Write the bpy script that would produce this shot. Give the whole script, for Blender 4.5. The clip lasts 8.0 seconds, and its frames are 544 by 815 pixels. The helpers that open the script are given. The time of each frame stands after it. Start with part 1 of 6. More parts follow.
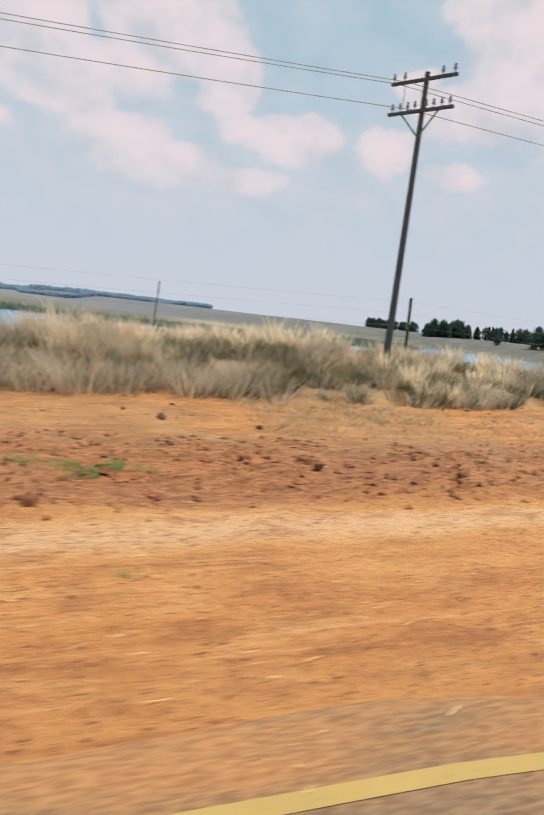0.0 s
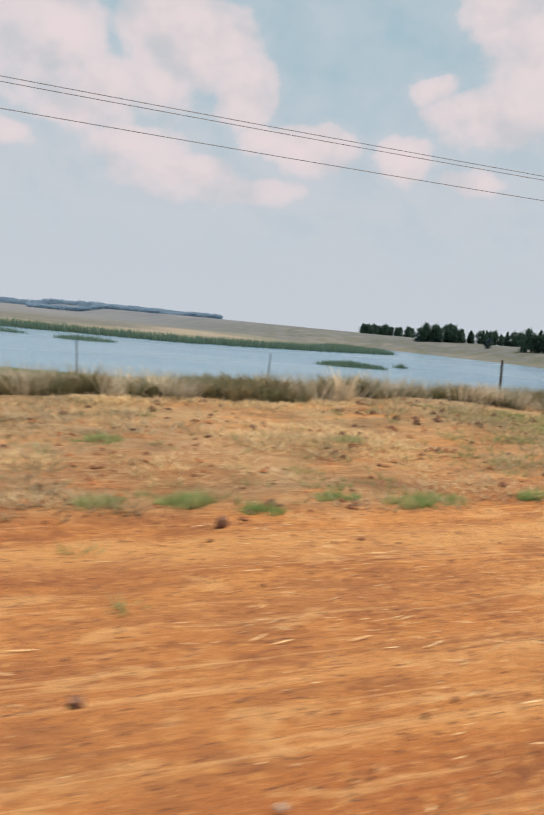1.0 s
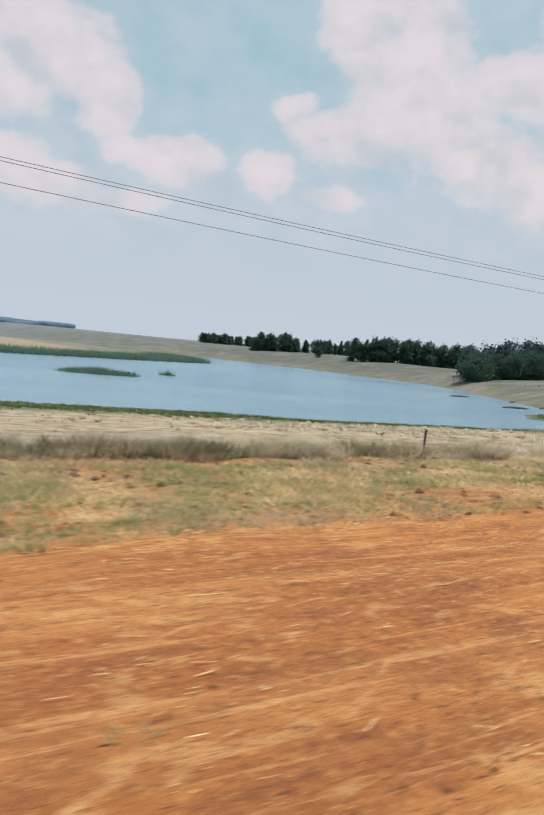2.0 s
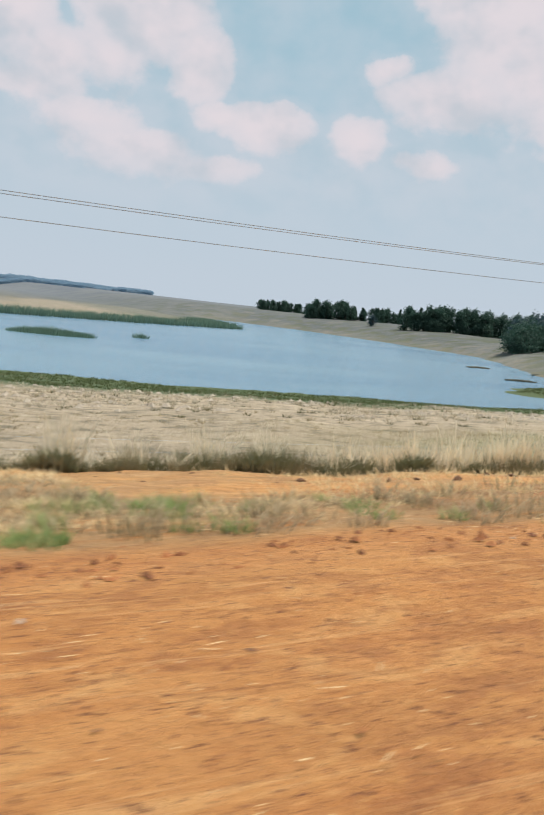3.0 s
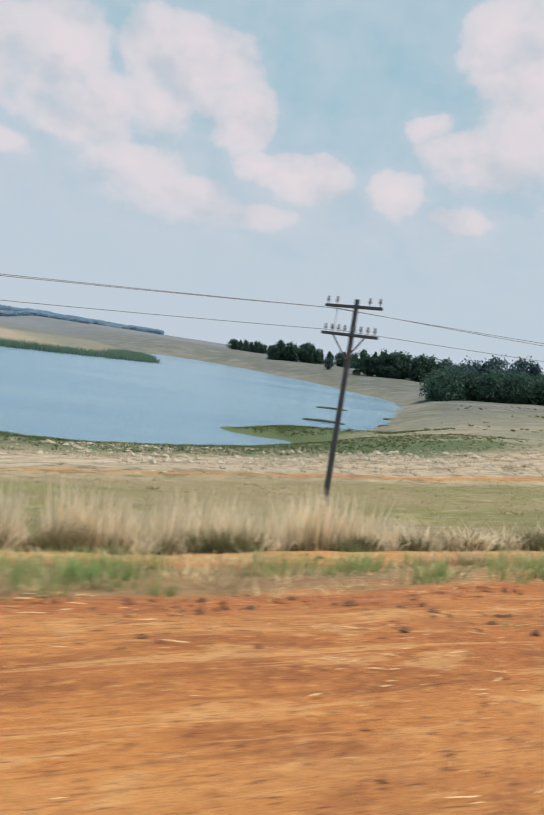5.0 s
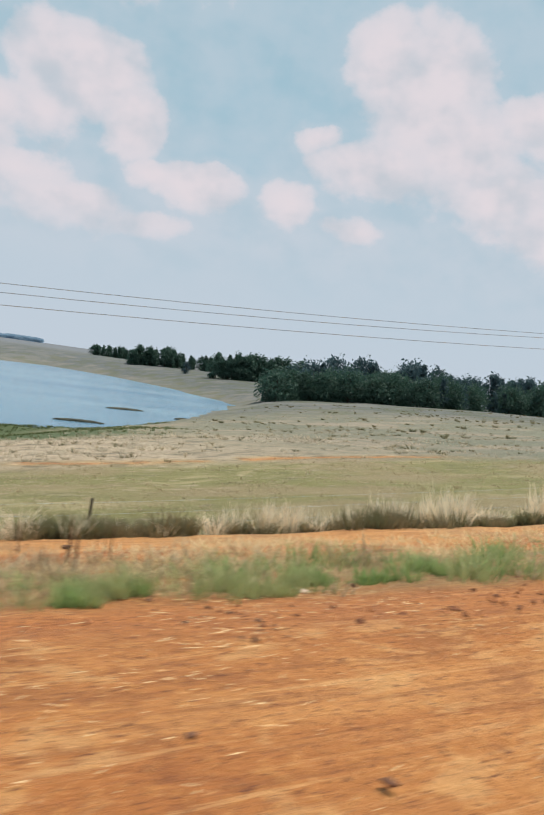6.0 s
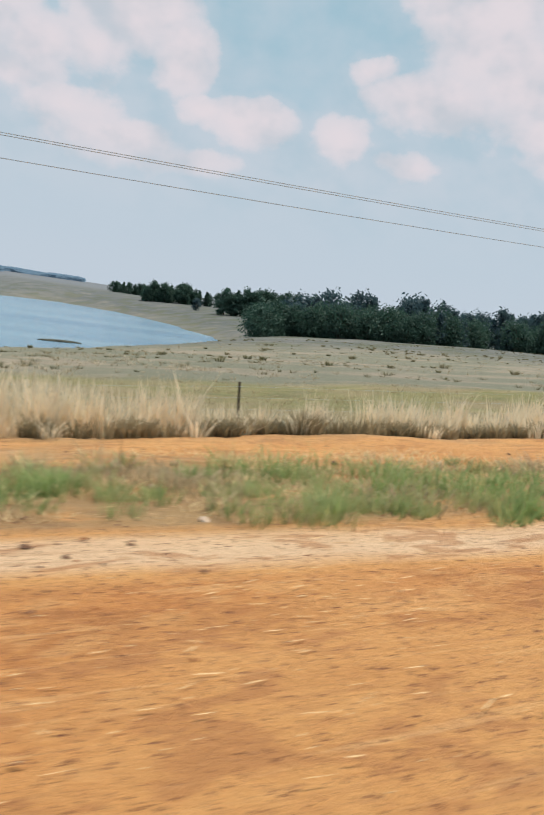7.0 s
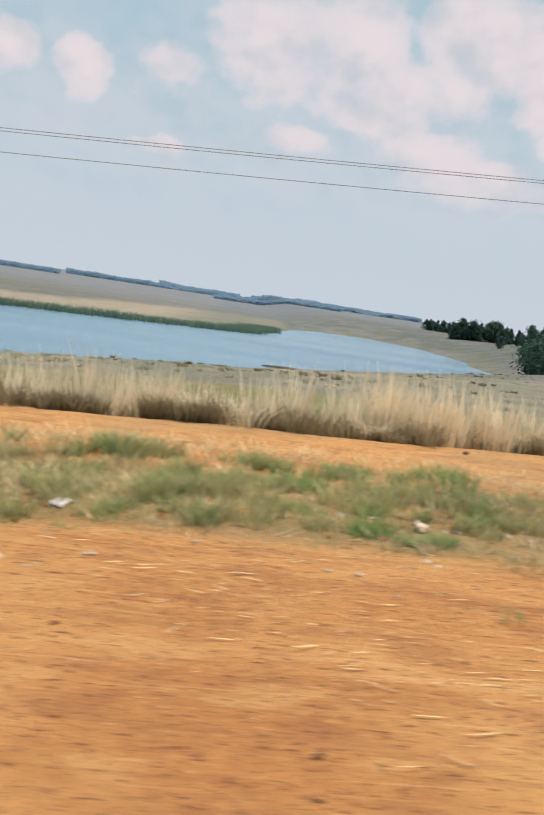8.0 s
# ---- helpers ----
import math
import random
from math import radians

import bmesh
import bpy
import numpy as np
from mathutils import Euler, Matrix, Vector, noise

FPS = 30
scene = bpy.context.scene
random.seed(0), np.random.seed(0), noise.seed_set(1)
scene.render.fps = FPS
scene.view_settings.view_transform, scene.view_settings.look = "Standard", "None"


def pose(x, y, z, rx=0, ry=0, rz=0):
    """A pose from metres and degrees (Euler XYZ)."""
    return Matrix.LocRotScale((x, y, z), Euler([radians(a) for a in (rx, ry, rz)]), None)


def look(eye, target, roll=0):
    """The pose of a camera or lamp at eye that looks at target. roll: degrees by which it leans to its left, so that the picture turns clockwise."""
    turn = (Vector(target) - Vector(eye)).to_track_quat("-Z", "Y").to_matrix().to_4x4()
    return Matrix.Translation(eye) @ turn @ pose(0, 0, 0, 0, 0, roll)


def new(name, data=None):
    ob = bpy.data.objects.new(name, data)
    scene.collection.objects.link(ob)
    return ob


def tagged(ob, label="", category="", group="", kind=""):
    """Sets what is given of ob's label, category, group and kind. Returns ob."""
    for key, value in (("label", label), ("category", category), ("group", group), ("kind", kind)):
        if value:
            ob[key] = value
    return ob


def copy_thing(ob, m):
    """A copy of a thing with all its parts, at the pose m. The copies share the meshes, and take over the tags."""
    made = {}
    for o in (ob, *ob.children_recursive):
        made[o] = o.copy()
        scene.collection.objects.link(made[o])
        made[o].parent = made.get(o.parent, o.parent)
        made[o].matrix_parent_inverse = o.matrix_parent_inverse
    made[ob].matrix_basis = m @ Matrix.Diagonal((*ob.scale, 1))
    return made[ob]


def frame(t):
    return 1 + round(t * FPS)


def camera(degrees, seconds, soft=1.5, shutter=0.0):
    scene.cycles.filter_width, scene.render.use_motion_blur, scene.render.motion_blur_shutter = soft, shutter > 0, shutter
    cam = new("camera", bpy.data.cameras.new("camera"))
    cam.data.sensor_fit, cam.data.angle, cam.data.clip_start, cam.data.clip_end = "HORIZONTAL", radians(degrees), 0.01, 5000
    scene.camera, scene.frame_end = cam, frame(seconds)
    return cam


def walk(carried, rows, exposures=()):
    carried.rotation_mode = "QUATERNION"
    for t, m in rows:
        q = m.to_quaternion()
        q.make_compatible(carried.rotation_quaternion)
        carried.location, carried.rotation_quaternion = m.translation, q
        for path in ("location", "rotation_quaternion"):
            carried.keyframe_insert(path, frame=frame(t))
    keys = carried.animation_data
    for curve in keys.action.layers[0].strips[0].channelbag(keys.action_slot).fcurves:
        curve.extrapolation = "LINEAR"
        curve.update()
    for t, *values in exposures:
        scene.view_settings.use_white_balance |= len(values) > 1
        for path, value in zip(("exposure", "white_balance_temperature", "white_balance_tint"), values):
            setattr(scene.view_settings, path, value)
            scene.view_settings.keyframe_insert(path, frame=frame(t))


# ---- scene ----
SPEED, SLOPE, EYE = 30.0, 0.03933, 1.7


def carried(t, yaw, pitch, roll):
    """The pose in the car: it drives along x, uphill, and looks out over its left side."""
    a, b = radians(yaw), radians(pitch)
    eye = Vector((SPEED * t, 0, EYE + SLOPE * SPEED * t))
    way = Vector((-math.sin(a) * math.cos(b), math.cos(a) * math.cos(b), math.sin(b)))
    return look(eye, eye + way, roll)


cam = camera(37.34, 8.0, 1.8, 0.055)
# seconds, yaw to the left, pitch up, roll
TURNS = [
    (0.0, -23.88, -5.99, 6.70), (0.1, -23.54, -5.72, 6.27), (0.2, -23.30, -5.66, 5.72), (0.4, -22.95, -5.51, 5.40), (0.6, -22.61, -5.46, 5.28),
    (0.8, -22.16, -5.50, 5.36), (1.0, -22.21, -5.47, 5.49), (1.2, -23.67, -5.08, 5.21), (1.4, -25.49, -4.63, 6.22), (1.6, -27.87, -3.97, 6.40),
    (1.8, -30.12, -3.52, 5.57), (2.0, -31.52, -3.81, 5.56), (2.2, -32.14, -4.62, 5.45), (2.4, -31.93, -5.56, 5.41), (2.6, -30.83, -6.28, 5.61),
    (2.8, -28.82, -6.41, 6.22), (3.0, -25.74, -6.59, 6.42), (3.2, -23.74, -6.09, 7.75), (3.4, -21.45, -5.50, 8.50), (3.6, -19.40, -5.33, 8.13),
    (3.8, -17.52, -4.98, 8.76), (4.0, -16.99, -4.66, 9.18), (4.2, -16.14, -4.45, 9.42), (4.4, -16.02, -4.19, 9.64), (4.6, -17.66, -4.00, 9.54),
    (4.8, -20.36, -3.83, 9.26), (5.0, -23.38, -3.60, 8.93), (5.2, -26.02, -3.27, 8.68), (5.4, -27.82, -2.75, 8.71), (5.6, -29.29, -2.35, 8.52),
    (5.8, -29.96, -2.14, 8.29), (6.0, -30.55, -1.97, 8.06), (6.2, -30.72, -2.25, 8.07), (6.4, -30.61, -2.84, 8.20), (6.6, -30.54, -3.63, 8.15),
    (6.8, -29.86, -5.09, 8.14), (7.0, -27.52, -6.64, 8.22), (7.2, -23.38, -7.55, 8.33), (7.4, -18.87, -8.39, 8.43), (7.6, -14.06, -8.79, 8.60),
    (7.8, -8.01, -8.35, 8.89), (8.0, -3.25, -7.31, 8.71),
]
# seconds, stops, kelvin, tint
WHITE = [(0.0, 0.05, 6750, 15.0), (0.4, 0.0, 6950, 15.0), (1.2, 0.0, 6950, 14.5), (1.7, 0.0, 6650, 11.5), (2.8, 0.0, 6500, 10.0), (7.2, 0.0, 6500, 10.0), (8.0, 0.05, 6700, 12.0)]
walk(cam, [(t, carried(t, yaw, pitch, roll)) for t, yaw, pitch, roll in TURNS], WHITE)

# ---- light ----
SUN_UP, SUN_ROUND = 70.0, 96.0  # degrees above the horizon; compass turn from +y towards +x


def node(tree, kind, **values):
    n = tree.nodes.new(kind)
    for key, value in values.items():
        n.inputs[key].default_value = value
    return n


def math_node(tree, op, a, b=None, c=None, clamp=False):
    n = tree.nodes.new("ShaderNodeMath")
    n.operation, n.use_clamp = op, clamp
    for k, v in enumerate((a, b, c)):
        if v is None:
            continue
        if isinstance(v, (int, float)):
            n.inputs[k].default_value = v
        else:
            tree.links.new(v, n.inputs[k])
    return n.outputs[0]


def mix_colour(tree, fac, a, b, blend="MIX"):
    n = tree.nodes.new("ShaderNodeMix")
    n.data_type, n.blend_type = "RGBA", blend
    for key, v in ((0, fac), (6, a), (7, b)):
        if isinstance(v, (int, float)):
            n.inputs[key].default_value = v
        elif isinstance(v, tuple):
            n.inputs[key].default_value = (*v, 1)
        else:
            tree.links.new(v, n.inputs[key])
    return n.outputs[2]


def noise_node(tree, vector, scale, detail=4.0, rough=0.55, distort=0.0):
    n = tree.nodes.new("ShaderNodeTexNoise")
    n.inputs["Scale"].default_value, n.inputs["Detail"].default_value = scale, detail
    n.inputs["Roughness"].default_value, n.inputs["Distortion"].default_value = rough, distort
    if vector is not None:
        tree.links.new(vector, n.inputs["Vector"])
    return n.outputs["Fac"]


def ramp(tree, fac, low, high):
    """0 below low, 1 above high, smooth between."""
    n = tree.nodes.new("ShaderNodeMapRange")
    n.interpolation_type = "SMOOTHSTEP"
    n.inputs["From Min"].default_value, n.inputs["From Max"].default_value = low, high
    tree.links.new(fac, n.inputs["Value"])
    return n.outputs["Result"]


# Heaps of cloud: degrees from +y towards +x, degrees up, half width, half height, weight
HIGH_HEAPS = [
    (14.9, 18.2, 5.0, 3.6, 1.0), (12.1, 18.6, 3.4, 2.8, 0.9), (18.2, 15.7, 2.5, 2.9, 1.0), (12.5, 15.4, 3.6, 2.4, 0.7), (35.2, 21.6, 3.0, 3.6, 1.0),
    (38.6, 19.5, 4.8, 5.6, 1.0), (41.2, 16.9, 4.5, 3.7, 1.0), (46.1, 18.6, 3.9, 2.4, 0.95), (31.2, 16.6, 2.0, 1.0, 0.8), (5.8, 17.2, 4.2, 4.2, 0.85),
    (-0.4, 16.8, 5.4, 4.0, 0.75), (13.3, 28, 14, 6, 0.8), (52, 20, 6, 6, 0.9), (64, 17, 9, 7, 0.9), (46.3, 34, 14, 7, 0.8),
]
LOW_HEAPS = [
    (23, 12.4, 3.9, 1.7, 1.0), (19.8, 12.6, 2.0, 1.2, 0.9), (29.9, 12.0, 2.6, 1.8, 0.8), (34.5, 11.0, 2.8, 1.2, 0.6), (14.8, 9.6, 5.4, 1.8, 0.7),
    (20, 9.1, 4.2, 1.2, 0.6), (35.7, 14.9, 5.4, 2.0, 0.9), (44.4, 14.2, 4.3, 2.6, 0.9), (47.9, 11.8, 4.3, 2.6, 0.7), (8.7, 14.6, 3.3, 2.2, 0.9),
    (1.8, 10.9, 3.0, 1.3, 0.5), (11.1, 11.2, 4.5, 1.7, 0.6), (-12.6, 13.3, 2.0, 2.0, 0.9), (-17.2, 13.3, 2.4, 2.2, 0.8), (7.1, 13.0, 3.0, 1.6, 0.7),
    (-6.9, 9.3, 2.0, 0.9, 0.8), (-6.9, 14.2, 3.0, 2.2, 0.45),
]
ROUND_ABOUT = [(-26 - 37 * k, 19 + 1.5 * k, 11 + 2 * k, 7 + 0.6 * k, 0.8) for k in range(7)]


def make_world():
    world = bpy.data.worlds.new("hazy_summer_sky")
    scene.world = world
    world.use_nodes = True
    t = world.node_tree
    t.nodes.clear()
    out, back = t.nodes.new("ShaderNodeOutputWorld"), t.nodes.new("ShaderNodeBackground")
    sky = t.nodes.new("ShaderNodeTexSky")
    sky.sky_type, sky.sun_disc = "NISHITA", False
    sky.sun_elevation, sky.sun_rotation = radians(SUN_UP), radians(SUN_ROUND)
    sky.altitude, sky.air_density, sky.dust_density, sky.ozone_density = 1500, 1.0, 2.0, 1.0
    co = t.nodes.new("ShaderNodeTexCoord")
    sep = t.nodes.new("ShaderNodeSeparateXYZ")
    t.links.new(co.outputs["Generated"], sep.inputs[0])
    x, y, z = sep.outputs
    az = math_node(t, "MULTIPLY", math_node(t, "ARCTAN2", x, y), 57.2958)
    up = math_node(t, "MULTIPLY", math_node(t, "ARCSINE", z), 57.2958)
    # edges frayed at two sizes before the heaps are laid out
    fray = node(t, "ShaderNodeMapping")
    fray.inputs["Scale"].default_value = (1, 1, 1.3)
    t.links.new(co.outputs["Generated"], fray.inputs["Vector"])

    def shifted(scale, detail):
        n = t.nodes.new("ShaderNodeTexNoise")
        n.inputs["Scale"].default_value, n.inputs["Detail"].default_value, n.inputs["Roughness"].default_value = scale, detail, 0.55
        t.links.new(fray.outputs[0], n.inputs["Vector"])
        c = t.nodes.new("ShaderNodeSeparateColor")
        t.links.new(n.outputs["Color"], c.inputs[0])
        return c.outputs[0], c.outputs[1], c.outputs[2]

    wide, tall, lump = shifted(15.0, 6.0)
    az = math_node(t, "MULTIPLY_ADD", math_node(t, "SUBTRACT", wide, 0.5), 2.8, az)
    lifted = math_node(t, "MULTIPLY_ADD", math_node(t, "SUBTRACT", tall, 0.5), 2.4, up)
    total = None
    for a, e, w, h, k in HIGH_HEAPS + LOW_HEAPS + ROUND_ABOUT:
        da = math_node(t, "DIVIDE", math_node(t, "SUBTRACT", az, a), w * 1.12)
        de = math_node(t, "DIVIDE", math_node(t, "SUBTRACT", lifted, e), h * 1.12)
        # firm tops and thin, soft feet
        rise = math_node(t, "MINIMUM", math_node(t, "MAXIMUM", de, -1.0), 1.0)
        de = math_node(t, "MAXIMUM", de, math_node(t, "MULTIPLY", de, -0.72))
        r2 = math_node(t, "MULTIPLY_ADD", da, da, math_node(t, "MULTIPLY", de, de))
        g = math_node(t, "MULTIPLY", math_node(t, "SUBTRACT", 1.0, math_node(t, "SQRT", r2)), math_node(t, "MULTIPLY_ADD", rise, 0.45 * k, 0.75 * k))
        total = g if total is None else math_node(t, "SMOOTH_MAX", total, g, 0.12)
    puff = noise_node(t, fray.outputs[0], 34.0, 5.0, 0.5)
    dens = math_node(t, "MULTIPLY_ADD", math_node(t, "SUBTRACT", lump, 0.5), 0.42, total)
    dens = math_node(t, "MULTIPLY_ADD", math_node(t, "SUBTRACT", puff, 0.5), 0.24, dens)
    thin = noise_node(t, fray.outputs[0], 2.6, 4.0, 0.5)
    cover = math_node(t, "MULTIPLY_ADD", ramp(t, dens, -0.06, 0.26), 0.82, math_node(t, "MULTIPLY", ramp(t, dens, 0.1, 0.6), 0.18))
    veil = math_node(t, "MULTIPLY", ramp(t, thin, 0.42, 0.66), 0.34)
    veil = math_node(t, "MAXIMUM", veil, math_node(t, "MULTIPLY", ramp(t, dens, -0.8, 0.25), 0.42))
    cover = math_node(t, "MAXIMUM", cover, veil)
    # tops catch the sun, hollows and feet stay blue-grey
    under = node(t, "ShaderNodeMapping")
    under.inputs["Location"].default_value = (0.012, 0.0, 0.022)
    t.links.new(fray.outputs[0], under.inputs["Vector"])
    relief = math_node(t, "SUBTRACT", noise_node(t, fray.outputs[0], 13.0, 3.0, 0.5), noise_node(t, under.outputs[0], 13.0, 3.0, 0.5))
    lit = math_node(t, "MULTIPLY_ADD", relief, 1.6, math_node(t, "MULTIPLY_ADD", lump, 0.8, 0.30))
    cloud = mix_colour(t, ramp(t, lit, 0.2, 0.95), CLOUD_SHADE, CLOUD_LIT)
    base = mix_colour(t, 0.85, sky.outputs[0], SKY_BLUE)
    haze = ramp(t, up, 20.0, 1.0)
    base = mix_colour(t, haze, base, HAZE)
    cover = math_node(t, "MULTIPLY", cover, ramp(t, up, 2.5, 11.0))
    final = mix_colour(t, math_node(t, "MULTIPLY", cover, 0.95), base, cloud)
    t.links.new(final, back.inputs["Color"])
    back.inputs["Strength"].default_value = 0.10
    t.links.new(back.outputs[0], out.inputs[0])


CLOUD_LIT, CLOUD_SHADE = (7.7, 7.0, 7.35), (5.7, 5.95, 6.5)
SKY_BLUE, HAZE = (2.9, 5.45, 6.5), (5.3, 6.1, 6.95)
make_world()
sun_data = bpy.data.lights.new("sun", "SUN")
sun_data.energy, sun_data.angle, sun_data.color = 4.6, radians(1.0), (1.0, 0.93, 0.82)
sun = new("sun", sun_data)
sa, se = radians(SUN_ROUND), radians(SUN_UP)
sun.matrix_world = look((0, 0, 60), Vector((0, 0, 60)) - Vector((math.sin(sa) * math.cos(se), math.cos(sa) * math.cos(se), math.sin(se))))
scene.view_settings.exposure = 0.0

# ---- the lie of the land ----
LAKE = -4.14
NEAR_EDGE = [(-60, -1.35), (5, -1.35), (37, -1.15), (51, -1.55), (70, -2.0), (88, -2.45), (107, -2.9), (125, -3.1), (150, -3.2),
             (170, -3.0), (184, -2.77), (200, -2.5), (215, -2.13), (228, -1.98), (240, -1.75), (300, -1.6)]
FENCE_FOOT = [(-60, -0.60), (8, -0.64), (16, -1.3), (41, -1.75), (58, -2.5), (80, -3.4), (108, -4.2), (150, -4.5), (186, -4.0), (207, -3.2),
              (217, -2.9), (233, -2.5), (300, -2.0)]
SHORE = [(-900, 130), (-300, 108), (0, 98), (100, 92), (120, 89), (145, 88), (165, 83), (180, 86), (203, 101), (192, 112), (203, 121), (214, 113), (222, 121), (248, 155),
         (286, 211), (316, 255), (345, 305), (352, 358), (366, 450), (362, 535), (338, 598), (302, 590), (275, 520), (258, 430),
         (245, 372), (164, 303), (100, 263), (40, 280), (-100, 290), (-900, 380)]


def lerp_table(x, table):
    xs, ys = np.array(table, float).T
    return np.interp(x, xs, ys)


def smooth(v, a, b):
    s = np.clip((np.asarray(v, float) - a) / (b - a), 0, 1)
    return s * s * (3 - 2 * s)


def grid_noise(x, y, scale, seed=0):
    """Smooth value noise between 0 and 1, in cells of the given size."""
    x, y = np.asarray(x, float) / scale + seed * 17.31, np.asarray(y, float) / scale - seed * 9.77
    i, j = np.floor(x), np.floor(y)
    u, v = x - i, y - j
    u, v = u * u * (3 - 2 * u), v * v * (3 - 2 * v)

    def h(a, b):
        s = np.sin(a * 127.1 + b * 311.7 + seed * 74.7) * 43758.5453
        return s - np.floor(s)

    return (h(i, j) * (1 - u) + h(i + 1, j) * u) * (1 - v) + (h(i, j + 1) * (1 - u) + h(i + 1, j + 1) * u) * v


def fractal(x, y, scale, seed=0, octaves=4):
    return sum(grid_noise(x, y, scale / 2**k, seed + k) / 2**k for k in range(octaves)) / sum(1 / 2**k for k in range(octaves))


def shore_distance(x, y):
    """Metres from the water's edge; negative in the lake."""
    p = np.stack([x, y], -1)
    best, inside = np.full(x.shape, 1e9), np.zeros(x.shape, bool)
    for (ax, ay), (bx, by) in zip(SHORE, SHORE[1:] + SHORE[:1]):
        d = np.array([bx - ax, by - ay], float)
        s = np.clip(((p - (ax, ay)) @ d) / (d @ d), 0, 1)
        best = np.minimum(best, np.hypot(x - ax - s * d[0], y - ay - s * d[1]))
        if ay != by:
            inside ^= ((ay > y) != (by > y)) & (x < (bx - ax) * (y - ay) / (by - ay) + ax)
    wob = (fractal(x, y, 14.0, 5) - 0.5) * 5.0
    return np.where(inside, -best, best) + wob * smooth(y, 40, 70)


def road_height(x):
    return SLOPE * np.clip(x, -250, 420)


def turned_earth(x, y):
    """Where the verge was graded into rough clods."""
    return smooth(y, 5.6, 6.2) * smooth(y, 8.7, 8.0) * smooth(x, 36, 24) + smooth(y, 4.4, 5.2) * smooth(y, 7.8, 6.8) * smooth(x, 98, 102) * smooth(x, 134, 126) * 0.6


def land(x, y):
    """Height of the ground."""
    x, y = np.asarray(x, float), np.asarray(y, float)
    zr = road_height(x)
    a, b = EYE + lerp_table(x, NEAR_EDGE), EYE + lerp_table(x, FENCE_FOOT)
    verge = zr + np.where(y < 11, a * np.clip((y - 4.2) / 6.8, 0, 1) ** 1.15, a + (b - a) * np.clip((y - 11) / 3, 0, 1))
    d = shore_distance(x, y)
    dd = np.maximum(d, 0)
    u = dd / (dd + np.maximum(y - 14, 0) + 1e-6)
    near = LAKE + (zr + b - LAKE) * u ** (1.05 - 0.6 * smooth(x, 135, 205))
    far = LAKE + np.minimum(dd, 80) * 0.012 + 12 * (1 - np.exp(-dd / 38)) * smooth(x, 270, 350) + np.maximum(np.hypot(x - 120, y) - 900, 0) * 0.006
    far = far + 14 * smooth(np.hypot(x, y), 1500, 3000) * (fractal(x, y, 1500.0, 9, 2) - 0.35)
    side = np.where(x > 182, (x - 182) * 0.808 - (y - 85) * 0.589, 88 - y)
    w = smooth(side, -30, 30)
    out = np.where(y < 14, verge, near * w + far * (1 - w))
    out = np.where(d < 0, LAKE + np.maximum(d * 0.06, -1.5), out)
    bump = (fractal(x, y, 2.2, 1) - 0.5) * 0.16 * smooth(y, 3.5, 6) + (fractal(x, y, 0.5, 3, 3) - 0.5) * 0.06 * smooth(y, 2.4, 4) * smooth(y, 60, 20)
    rough = turned_earth(x, y)
    bump = bump + rough * ((fractal(x, y, 0.7, 17, 3) - 0.4) * 0.22 + (fractal(x, y, 2.5, 19, 2) - 0.4) * 0.25)
    bump = bump + (fractal(x, y, 9.0, 7) - 0.5) * 0.5 * smooth(y, 16, 30) * smooth(d, 0, 12)
    return out + bump


# ---- materials ----
def material(name, rough=0.9):
    m = bpy.data.materials.new(name)
    m.use_nodes = True
    t = m.node_tree
    b = t.nodes["Principled BSDF"]
    b.inputs["Roughness"].default_value = rough
    return m, t, b


def geo_position(t):
    return t.nodes.new("ShaderNodeNewGeometry").outputs["Position"]


def attribute(t, name):
    n = t.nodes.new("ShaderNodeAttribute")
    n.attribute_name = name
    return n.outputs["Fac"]


def bump_to(t, b, height, strength=0.5, distance=0.02):
    n = t.nodes.new("ShaderNodeBump")
    n.inputs["Strength"].default_value, n.inputs["Distance"].default_value = strength, distance
    t.links.new(height, n.inputs["Height"])
    t.links.new(n.outputs[0], b.inputs["Normal"])


